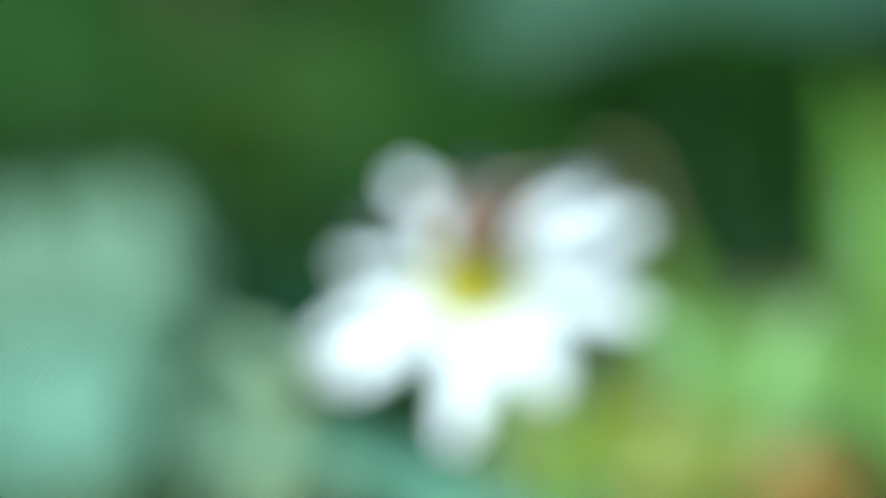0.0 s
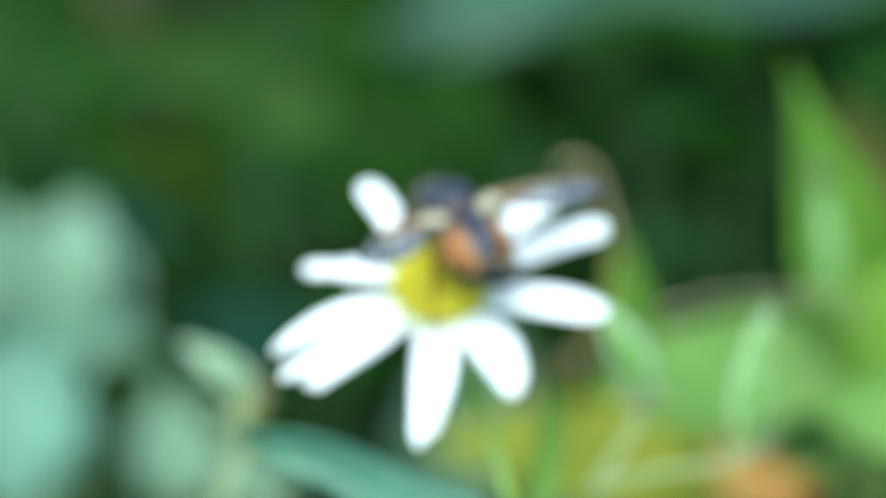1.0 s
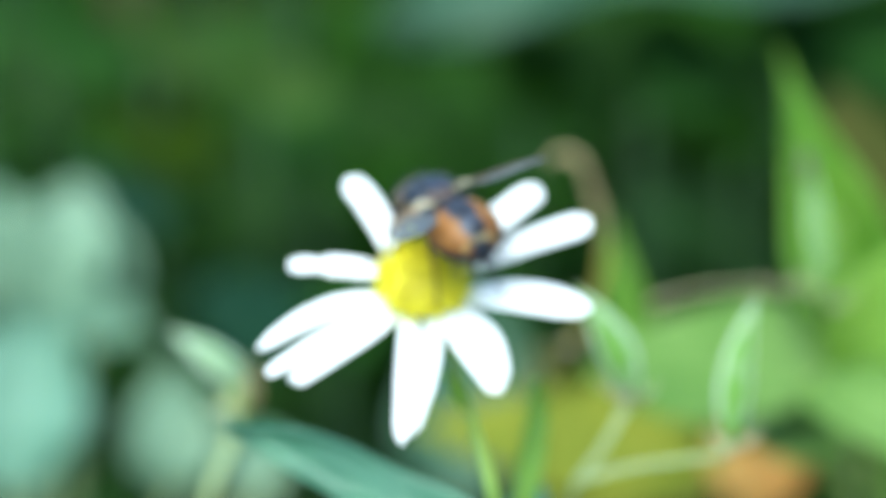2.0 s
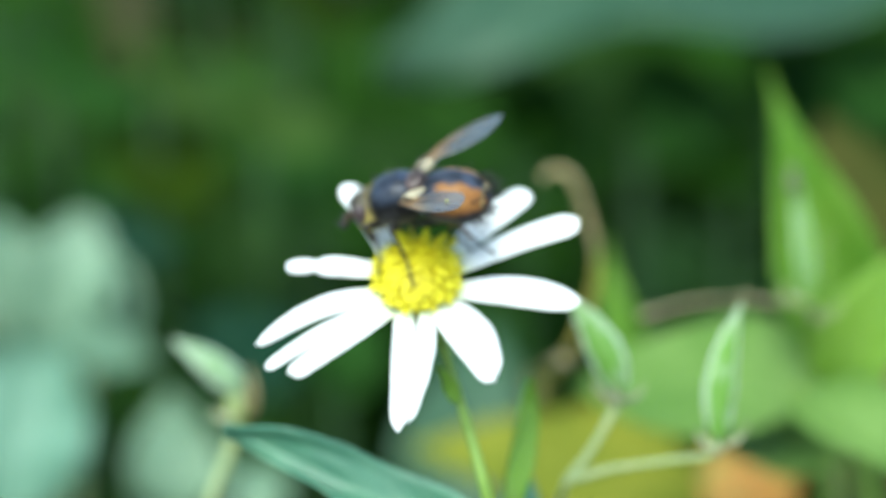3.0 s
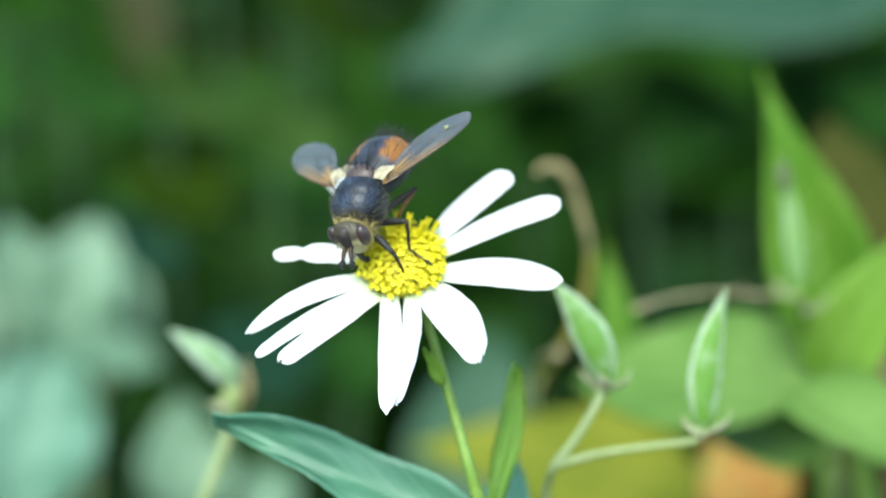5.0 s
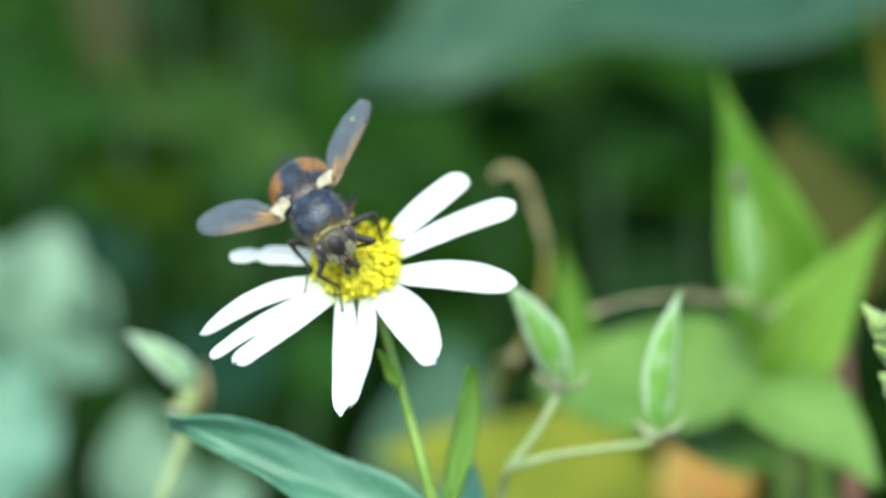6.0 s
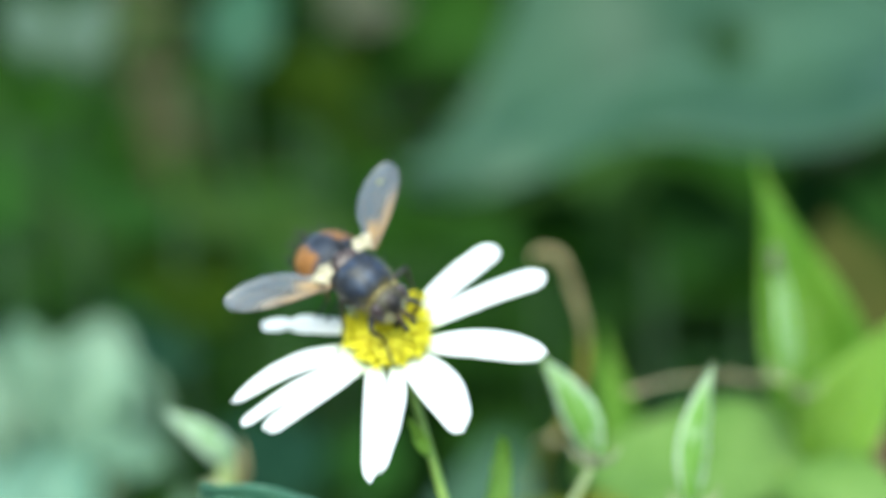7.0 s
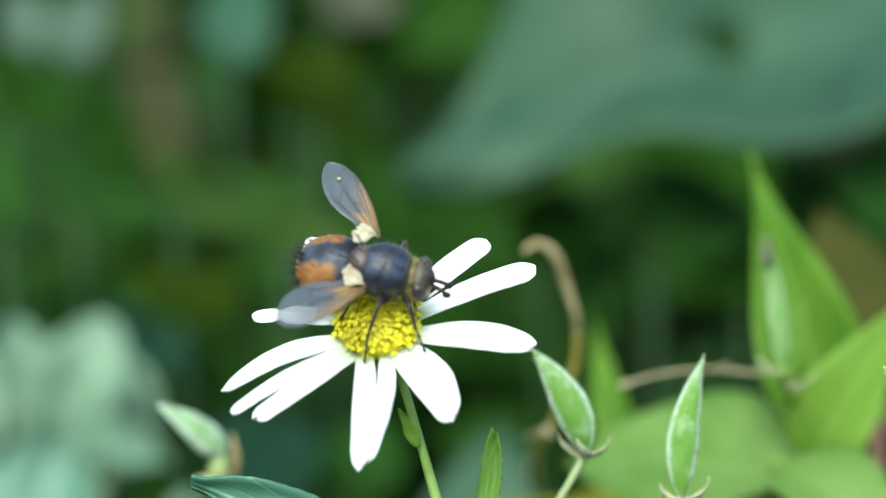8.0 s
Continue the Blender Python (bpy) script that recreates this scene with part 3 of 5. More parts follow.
# ---------------------------------------------------------------- plants behind the flower
def plants():
    # broad leaf high behind, seen almost edge-on
    leafy_plant("broad_leaf_plant", "large grey-green leaf with a small hole, behind the daisy", "plant", (0.16, 0.36, 0), [(0.16, 0.36, -0.01), (0.15, 0.35, 0.25), (0.0991, 0.3050, 0.4177)], [0.004, 0.003, 0.002], STEM, [
        (LEAF_BROAD, (0.0991, 0.3050, 0.4177), (-0.0079, 0.2660, 0.3901), (-0.15, -0.5, 0.86), 0.092, dict(shape="ovate", fold=0.06, arch=0.05, wave=0.22, thick=0.0004, nu=33, nv=44, hole=(0.56, 0.41, 0.0056)), ""),
    ])
    # bent brown twig
    t = thing("twig", pose(-0.095, 0.71, 0), "bare brown twig standing in the shade", "twig")
    part("branch", tube(bmesh.new(), [(-0.095, 0.71, -0.01), (-0.0990, 0.70, 0.18), (-0.1016, 0.70, 0.2450), (-0.1025, 0.70, 0.2647), (-0.1054, 0.70, 0.2819), (-0.1100, 0.70, 0.3011), (-0.1125, 0.70, 0.3180), (-0.1146, 0.70, 0.3305), (-0.1157, 0.70, 0.3471), (-0.118, 0.71, 0.40)], [0.009, 0.009, 0.0092, 0.0096, 0.009, 0.008, 0.006], 9, 6, rough=0.3), BARK, t)
    part("side_shoot", tube(bmesh.new(), [(-0.1050, 0.70, 0.2790), (-0.0930, 0.695, 0.2930), (-0.0790, 0.69, 0.3210), (-0.0750, 0.70, 0.3600)], [0.003, 0.0022, 0.0017, 0.0012], 7, 6, rough=0.3), DARK_STEM, t)
    # single leaves behind; their colours paint in the lit, hazy and shaded patches
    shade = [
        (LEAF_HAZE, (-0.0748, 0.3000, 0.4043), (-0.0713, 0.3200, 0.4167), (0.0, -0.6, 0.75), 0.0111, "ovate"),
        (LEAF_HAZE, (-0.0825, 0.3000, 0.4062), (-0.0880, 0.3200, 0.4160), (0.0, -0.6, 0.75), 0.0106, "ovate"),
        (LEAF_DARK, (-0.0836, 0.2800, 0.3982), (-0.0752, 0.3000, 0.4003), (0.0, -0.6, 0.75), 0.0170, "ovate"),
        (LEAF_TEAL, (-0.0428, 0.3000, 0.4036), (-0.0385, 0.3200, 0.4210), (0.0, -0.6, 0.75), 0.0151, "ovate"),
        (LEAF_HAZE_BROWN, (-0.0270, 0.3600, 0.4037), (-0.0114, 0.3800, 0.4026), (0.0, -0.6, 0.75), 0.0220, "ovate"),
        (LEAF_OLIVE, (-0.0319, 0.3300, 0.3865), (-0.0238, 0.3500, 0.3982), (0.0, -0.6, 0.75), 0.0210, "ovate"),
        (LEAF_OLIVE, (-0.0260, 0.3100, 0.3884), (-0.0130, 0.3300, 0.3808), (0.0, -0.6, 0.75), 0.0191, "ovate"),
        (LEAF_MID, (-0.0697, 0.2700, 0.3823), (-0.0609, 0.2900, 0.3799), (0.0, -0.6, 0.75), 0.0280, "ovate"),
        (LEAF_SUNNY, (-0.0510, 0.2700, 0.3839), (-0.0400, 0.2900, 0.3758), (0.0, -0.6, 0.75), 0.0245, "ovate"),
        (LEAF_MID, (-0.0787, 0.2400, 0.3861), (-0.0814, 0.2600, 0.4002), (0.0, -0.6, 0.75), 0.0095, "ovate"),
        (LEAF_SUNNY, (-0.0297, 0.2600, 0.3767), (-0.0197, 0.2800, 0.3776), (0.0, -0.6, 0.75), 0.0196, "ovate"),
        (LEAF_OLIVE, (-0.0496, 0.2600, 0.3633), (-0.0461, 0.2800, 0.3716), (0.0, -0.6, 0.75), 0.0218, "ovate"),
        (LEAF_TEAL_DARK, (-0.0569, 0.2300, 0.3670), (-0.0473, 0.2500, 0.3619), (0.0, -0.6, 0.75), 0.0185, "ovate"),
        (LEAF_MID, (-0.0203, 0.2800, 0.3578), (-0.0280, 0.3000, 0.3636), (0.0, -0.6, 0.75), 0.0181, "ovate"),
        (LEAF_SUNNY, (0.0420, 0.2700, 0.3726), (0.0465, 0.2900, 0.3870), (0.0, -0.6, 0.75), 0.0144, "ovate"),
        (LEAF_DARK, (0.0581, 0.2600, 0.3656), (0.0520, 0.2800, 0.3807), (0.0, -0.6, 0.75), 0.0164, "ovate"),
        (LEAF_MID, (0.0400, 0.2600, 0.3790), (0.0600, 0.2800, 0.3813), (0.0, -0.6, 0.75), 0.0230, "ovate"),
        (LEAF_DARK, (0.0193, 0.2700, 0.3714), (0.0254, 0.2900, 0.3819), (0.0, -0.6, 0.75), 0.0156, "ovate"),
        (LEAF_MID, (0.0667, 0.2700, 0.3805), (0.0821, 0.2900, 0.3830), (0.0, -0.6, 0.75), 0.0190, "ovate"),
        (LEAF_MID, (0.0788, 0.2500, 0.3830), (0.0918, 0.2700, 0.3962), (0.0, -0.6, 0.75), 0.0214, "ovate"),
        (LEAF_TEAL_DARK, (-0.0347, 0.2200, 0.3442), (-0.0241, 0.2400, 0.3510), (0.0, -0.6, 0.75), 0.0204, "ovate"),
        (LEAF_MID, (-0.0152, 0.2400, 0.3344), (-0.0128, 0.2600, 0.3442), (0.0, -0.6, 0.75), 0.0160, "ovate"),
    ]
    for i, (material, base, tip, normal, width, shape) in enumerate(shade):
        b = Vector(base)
        leafy_plant("shade_plant", "single broad leaf on a stalk, light and shade put into its colour", "plant", (b.x, b.y + 0.01, 0), [(b.x, b.y + 0.01, -0.01), (b.x + 0.004, b.y + 0.008, b.z * 0.6), base], [0.0012, 0.001, 0.0008], DARK_STEM, [(material, base, tip, normal, width, dict(shape=shape, fold=0.12, arch=0.08, wave=0.2), "")], "single leaves in the shade")
    # yellow blade high beside
    leafy_plant("yellow_blade", "mustard-yellow grass-like blade behind the leaves", "plant", (0.0901, 0.1807, 0), [(0.0901, 0.1807, -0.01), (0.0901, 0.1807, 0.3617), (0.0874, 0.1893, 0.3854)], [0.0015, 0.0012, 0.001], DRY_GREEN, [
        (LEAF_MUSTARD, (0.0882, 0.1893, 0.3854), (0.0776, 0.2041, 0.4260), (-0.4, -0.8, 0.4), 0.004, dict(shape="lance", fold=0.2, arch=0.03), ""),
    ])
    # pale leaves of the low plant beside
    leafy_plant("sage_leaf_plant", "low plant with pale sage-green rounded leaves", "plant", (-0.07, 0.19, 0), [(-0.07, 0.19, -0.01), (-0.068, 0.19, 0.2), (-0.065, 0.19, 0.3)], [0.0018, 0.0014, 0.001], PALE_STEM, [
        (LEAF_PALE, (-0.0654, 0.2000, 0.3579), (-0.0720, 0.2120, 0.3802), (0.1, -0.6, 0.75), 0.0115, dict(shape="round", fold=0.16, arch=0.08, wave=0.22, nv=20), ""),
        (LEAF_PALE, (-0.0608, 0.1920, 0.3613), (-0.0546, 0.2040, 0.3832), (0.1, -0.6, 0.75), 0.0155, dict(shape="round", fold=0.16, arch=0.08, wave=0.22, nv=20), ""),
        (LEAF_PALE, (-0.0595, 0.1860, 0.3677), (-0.0427, 0.1920, 0.3612), (0.2, -0.6, 0.75), 0.0102, dict(shape="ovate", fold=0.16, arch=0.08, wave=0.22, nv=20), ""),
        (LEAF_PALE_BLUE, (-0.0638, 0.1650, 0.3469), (-0.0597, 0.1790, 0.3706), (0.1, -0.6, 0.75), 0.0224, dict(shape="round", fold=0.16, arch=0.08, wave=0.22, nv=20), ""),
        (LEAF_PALE, (-0.0387, 0.1800, 0.3395), (-0.0411, 0.1920, 0.3567), (0.0, -0.6, 0.8), 0.0153, dict(shape="ovate", fold=0.16, arch=0.08, wave=0.22, nv=20), ""),
        (LEAF_PALE, (-0.0247, 0.1820, 0.3385), (-0.0296, 0.1940, 0.3425), (0.0, -0.6, 0.8), 0.0103, dict(shape="ovate", fold=0.16, arch=0.08, wave=0.22, nv=20), ""),
        (LEAF_PALE, (-0.0802, 0.1950, 0.3560), (-0.0798, 0.2070, 0.3795), (0.1, -0.6, 0.75), 0.0163, dict(shape="round", fold=0.16, arch=0.08, wave=0.22, nv=20), ""),
        (LEAF_PALE_BLUE, (-0.0782, 0.1700, 0.3425), (-0.0742, 0.1820, 0.3674), (0.1, -0.6, 0.75), 0.0174, dict(shape="round", fold=0.16, arch=0.08, wave=0.22, nv=20), ""),
        (LEAF_PALE, (-0.0653, 0.2100, 0.3610), (-0.0684, 0.2220, 0.3731), (0.1, -0.6, 0.75), 0.0059, dict(shape="ovate", fold=0.16, arch=0.08, wave=0.22, nv=20), ""),
        (LEAF_PALE, (-0.0580, 0.2150, 0.3500), (-0.0535, 0.2260, 0.3672), (0.1, -0.6, 0.75), 0.0150, dict(shape="round", fold=0.12, arch=0.08, wave=0.22), ""),
        (LEAF_PALE, (-0.0560, 0.2060, 0.3560), (-0.0610, 0.2160, 0.3740), (0.1, -0.6, 0.75), 0.0160, dict(shape="round", fold=0.16, arch=0.08, wave=0.22), ""),
    ])
    # yellowing and withered leaves low down
    leafy_plant("yellowing_plant", "plant with yellowing and orange withered leaves", "plant", (0.02, 0.14, 0), [(0.02, 0.14, -0.01), (0.022, 0.14, 0.2), (0.0203, 0.1164, 0.3604)], [0.002, 0.0016, 0.0012], DRY_GREEN, [
        (LEAF_YELLOW, (0.0382, 0.1158, 0.3734), (-0.0019, 0.1275, 0.3763), (0.0, -0.55, 0.85), 0.017, dict(shape="ovate", fold=0.1, arch=0.06, wave=0.08), ""),
        (LEAF_YELLOW, (0.0156, 0.1129, 0.3656), (0.0335, 0.1339, 0.3793), (0.0, -0.6, 0.8), 0.020, dict(shape="round", fold=0.1, arch=0.06, wave=0.08), ""),
        (LEAF_ORANGE, (0.0421, 0.1050, 0.3740), (0.0438, 0.1180, 0.3845), (0.0, -0.6, 0.8), 0.0128, dict(shape="round", fold=0.1, arch=0.06, wave=0.12), "withered orange leaf"),
        (LEAF_BROAD, (0.0038, 0.1907, 0.3307), (0.0118, 0.2216, 0.3570), (0.1, -0.6, 0.75), 0.022, dict(shape="ovate", fold=0.1, arch=0.06, wave=0.1), "dull blue-green leaf"),
    ])
    # fresh green plant beside
    leafy_plant("green_leaf_plant", "fresh green plant with pointed upright leaves", "plant", (0.075, 0.075, 0), [(0.075, 0.075, -0.01), (0.07, 0.07, 0.3), (0.0547, 0.0827, 0.3849), (0.0511, 0.0823, 0.3984), (0.0492, 0.0760, 0.4104)], [0.0022, 0.0018, 0.0013, 0.001], STEM, [
        (LEAF_FRESH, (0.0476, 0.0657, 0.4140), (0.0388, 0.0826, 0.4430), (-0.1, -0.9, 0.35), 0.0128, dict(shape="long_tip", fold=0.32, arch=0.03, wave=0.10, nv=28), ""),
        (LEAF_LIME, (0.0436, 0.0593, 0.4141), (0.0551, 0.0604, 0.4348), (-0.3, -0.75, 0.5), 0.0105, dict(shape="long_tip", fold=0.2, arch=0.05, wave=0.05, nv=20), ""),
        (LEAF_SOFT, (0.0430, 0.0626, 0.4114), (0.0183, 0.0798, 0.4060), (0.0, -0.5, 0.85), 0.0185, dict(shape="ovate", fold=0.12, arch=0.05, wave=0.06, nv=20), ""),
        (LEAF_SOFT, (0.0398, 0.0538, 0.4165), (0.0515, 0.0393, 0.4117), (0.2, -0.5, 0.8), 0.0115, dict(shape="ovate", fold=0.15, arch=0.06, wave=0.05, nv=20), ""),
        (LEAF_SOFT, (0.0453, 0.0632, 0.4044), (0.0315, 0.0736, 0.4037), (0.0, -0.5, 0.85), 0.010, dict(shape="ovate", fold=0.12, arch=0.05, wave=0.06, nv=20), ""),
        (LEAF_FRESH, (0.0256, 0.0890, 0.4020), (0.0223, 0.0999, 0.4175), (-0.3, -0.9, 0.3), 0.0055, dict(shape="long_tip", fold=0.15, arch=0.04, wave=0.05), "small upright pointed leaf"),
        (LEAF_BROWN, (0.0623, 0.1245, 0.3974), (0.0555, 0.1430, 0.4189), (0.1, -0.8, 0.5), 0.018, dict(shape="ovate", fold=0.12, arch=0.05, wave=0.06), "brownish shaded leaf"),
    ])
    # curled dry stalk
    t = thing("dry_stalk", pose(0.03, 0.16, 0), "curled dry brown stalk, yellow lower down", "dry stalk")
    part("curl", tube(bmesh.new(), [(0.0129, 0.0608, 0.4377), (0.0134, 0.0615, 0.4382), (0.0144, 0.0618, 0.4384), (0.0157, 0.0617, 0.4378), (0.0170, 0.0615, 0.4354), (0.0181, 0.0613, 0.4319), (0.0187, 0.0612, 0.4284)], [0.0002, 0.00052, 0.0007, 0.0008, 0.0007, 0.0005], 12, 9, 0.6, 0.8), DRY, t, "curled dry tip")
    part("stalk", tube(bmesh.new(), [(0.0187, 0.0612, 0.4286), (0.0185, 0.0613, 0.4255), (0.0168, 0.0615, 0.4197), (0.0147, 0.0640, 0.4144), (0.0141, 0.0760, 0.4060), (0.0169, 0.1503, 0.3658), (0.03, 0.16, 0.2), (0.03, 0.16, -0.01)], [0.0005, 0.0007, 0.00048, 0.0005, 0.001], 8, 6, 0.6, 0.3), DRY_GREEN, t)
    for bits in (((0.0146, 0.0635, 0.4158), (0.0139, 0.0620, 0.4166), (0.0132, 0.0615, 0.4160)), ((0.0148, 0.0630, 0.4163), (0.0153, 0.0610, 0.4176), (0.0160, 0.0600, 0.4172))):
        part("shred", tube(bmesh.new(), bits, [0.0003, 0.0004, 0.0001], 7, 5, 0.4, 0.8), TWIG, t, "shrivelled pale shred")
    # dry bent twig lying across the green leaf
    t = thing("dry_twig", pose(0.075, 0.11, 0), "thin pale brown twig among the green leaves", "twig")
    part("twig_piece", tube(bmesh.new(), [(0.0228, 0.0535, 0.4254), (0.0255, 0.0535, 0.4263), (0.0283, 0.0535, 0.4269), (0.0315, 0.0535, 0.4272), (0.0341, 0.0535, 0.4271), (0.0371, 0.0540, 0.4267), (0.0410, 0.0560, 0.4258), (0.0514, 0.0910, 0.3930), (0.075, 0.11, -0.01)], [0.00024, 0.00015, 0.00013, 0.00017, 0.00016, 0.00024, 0.0006], 8, 6, rough=0.9), TWIG, t)
    part("spur", tube(bmesh.new(), [(0.0330, 0.0533, 0.4271), (0.0334, 0.0532, 0.4276), (0.0341, 0.0531, 0.4281)], [0.0002, 0.00016, 0.00008], 6, 4), TWIG, t)
    # stalk with downy pods
    def pod(owner, base, tip, width, bend, material=POD, sepals=(0.4, 2.4, 4.6)):
        p = part("pod", spindle(bmesh.new(), base, tip, width, 20, 22, 0.7, 2, 0.10, 0.38, bend), material, owner, "downy green pod with a pale ridge")
        b, w = Vector(base), (Vector(tip) - Vector(base)).normalized()
        rng, down = random.Random(int(width * 1e6)), bmesh.new()
        for q in p.data.vertices:
            if rng.random() < 0.35:
                at = PLACE[owner] @ q.co
                d = (q.normal + Vector((rng.uniform(-1, 1), rng.uniform(-1, 1), rng.uniform(-1, 1))) * 0.6 + w * 0.8).normalized()
                tube(down, [at - d * 0.0001, at + d * rng.uniform(0.0002, 0.0005)], [0.000025, 0.00001], 3, 2)
        part("down", down, SEPAL, p, "short white down", kind="stuff")
        for a in sepals:
            d = Vector((math.cos(a), math.sin(a) * 0.7, 0.25))
            part("sepal", leaf(bmesh.new(), b - w * 0.0004, b + d * rng.uniform(0.0024, 0.0034) + w * rng.uniform(0.0002, 0.0016), w, 0.0010, "lance", 0.35, -0.25, 0.3, 0.00012, 5, 8, a), SEPAL, p, "small curled pale sepal")
    t = thing("pod_plant", pose(0.0121, 0.0033, 0), "thin pale stalks with downy green pods", "plant")
    fork = (0.0129, 0.0117, 0.4267)
    part("stem", tube(bmesh.new(), [fork, (0.0123, 0.0127, 0.4234), (0.0121, 0.0110, 0.4159), (0.0121, 0.0033, 0.3948), (0.0121, 0.0033, -0.01)], [0.00035, 0.0004, 0.0010], 8, 6), PALE_STEM, t)
    part("pod_stalk", tube(bmesh.new(), [fork, (0.0150, 0.0135, 0.4287), (0.0172, 0.0157, 0.4317), (0.0176, 0.0160, 0.4325)], [0.0004, 0.00035, 0.0005], 8, 6), PALE_STEM, t)
    part("pod_stalk", tube(bmesh.new(), [fork, (0.0169, 0.0130, 0.4273), (0.0229, 0.0133, 0.4281), (0.0256, 0.0125, 0.4289), (0.0261, 0.0128, 0.4297)], [0.0004, 0.00032, 0.00032, 0.0005], 8, 6), PALE_STEM, t)
    pod(t, (0.0178, 0.0160, 0.4326), (0.0129, 0.0192, 0.4413), 0.0030, (0.0006, 0, 0.0004))
    pod(t, (0.0261, 0.0128, 0.4297), (0.0281, 0.0171, 0.4413), 0.0026, (-0.0007, 0, 0))
    t = thing("pod_plant", pose(0.07, 0.11, 0), "upright stalk with one faded downy pod", "plant")
    part("stem", tube(bmesh.new(), [(0.0393, 0.0504, 0.4284), (0.0407, 0.0562, 0.4237), (0.0498, 0.0998, 0.3973), (0.0508, 0.0932, 0.3843), (0.07, 0.11, -0.01)], [0.0006, 0.0006, 0.0012], 8, 6), STEM, t)
    pod(t, (0.0393, 0.0503, 0.4282), (0.0377, 0.0551, 0.4411), 0.0016, (0.0003, 0, 0), POD, (2.4,))
    pod(t, (0.0399, 0.0499, 0.4269), (0.0417, 0.0538, 0.4347), 0.0012, (0.0002, 0, 0), LEAF_FRESH, (0.4,))
    part("withered_petal", blob(bmesh.new(), (0.0377, 0.0535, 0.4398), (0.0006, 0.0005, 0.0015), 12, 10, lambda d: 1 + 0.4 * noise.noise(d * 3)), plain("withered_petal", (0.07, 0.085, 0.045), (0.15, 0.16, 0.10), 700, 0.8), t, "shrivelled grey petal remains")
    # nodding bud
    t = thing("bud_plant", pose(-0.04, 0.05, 0), "pale downy bud with a dry sepal on a thin stalk", "plant")
    part("stem", tube(bmesh.new(), [(-0.0177, 0.0402, 0.4212), (-0.0182, 0.0394, 0.4178), (-0.0203, 0.0375, 0.4125), (-0.0229, 0.0352, 0.4050), (-0.04, 0.05, 0.28), (-0.04, 0.05, -0.01)], [0.0007, 0.0005, 0.0005, 0.0006, 0.001], 8, 6), PALE_STEM, t)
    b = part("bud", spindle(bmesh.new(), (-0.0171, 0.0405, 0.4224), (-0.0240, 0.0414, 0.4278), 0.0030, 20, 20, 0.85, 3, 0.12, 0.33, (0.0, 0.0, 0.0003)), BUD, t)
    part("calyx", spindle(bmesh.new(), (-0.0179, 0.0398, 0.4186), (-0.0177, 0.0408, 0.4234), 0.0025, 16, 12, 0.9, 5, 0.10, 0.5), plain("calyx", (0.17, 0.23, 0.07), (0.27, 0.33, 0.13), 400), b, "yellow-green calyx")
    part("sepal", leaf(bmesh.new(), (-0.0168, 0.0394, 0.4202), (-0.0165, 0.0408, 0.4250), (0.6, -0.7, 0.2), 0.0013, "lance", 0.3, 0.1, 0.2, 0.00015, 7, 12, 4), DRY, b, "dry brown sepal")
    part("sepal", leaf(bmesh.new(), (-0.0180, 0.0394, 0.4200), (-0.0203, 0.0392, 0.4208), (0.0, -0.7, 0.6), 0.0008, "lance", 0.3, 0.2, 0.2, 0.00012, 5, 8, 5), SEPAL, b, "small curled pale sepal")
    # reddish stem among the green leaves
    t = thing("red_stem_plant", pose(0.056, 0.062, 0), "thin reddish brown bare stem among green leaves", "plant")
    part("stem", tube(bmesh.new(), [(0.0524, 0.0800, 0.4189), (0.0530, 0.0750, 0.4139), (0.0533, 0.0700, 0.4063), (0.0540, 0.0660, 0.3982), (0.056, 0.062, 0.25), (0.056, 0.062, -0.01)], [0.0005, 0.0010, 0.0012, 0.0012, 0.0014], 9, 6, rough=0.2), RED_STEM, t)
    # green seed head
    t = thing("seed_head", pose(0.045, 0.005, 0), "nodding head of small green seeds with pale tips", "plant")
    line = [(0.0433, 0.0040, 0.4435), (0.0443, 0.0031, 0.4411), (0.0448, 0.0022, 0.4357), (0.0456, 0.0000, 0.4296), (0.046, 0.006, 0.3), (0.045, 0.005, -0.01)]
    part("stem", tube(bmesh.new(), line, [0.0003, 0.0004, 0.0006, 0.001], 8, 6), STEM, t)
    rng = random.Random(8)
    top = spline(line[:3], 12)
    for i in range(22):
        q = top[min(len(top) - 1, 1 + i)]
        a = i * 2.4
        d = Vector((math.cos(a) * 0.8, math.sin(a) * 0.7, 0.6 + 0.6 * rng.random()))
        part("seed", spindle(bmesh.new(), q, q + d.normalized() * rng.uniform(0.0016, 0.0030), 0.0010, 10, 8, 0.9, 5, 0.06, 0.45), SEED, t)


plants()


# ---------------------------------------------------------------- the daisy
FLOWER = Matrix.Translation((0, 0, 0.45)) @ pose(0, 0, 0, 28.91, -2.05, -1.13)


NECK = FLOWER @ Vector((0.05 * MM, -0.2 * MM, -2.2 * MM))


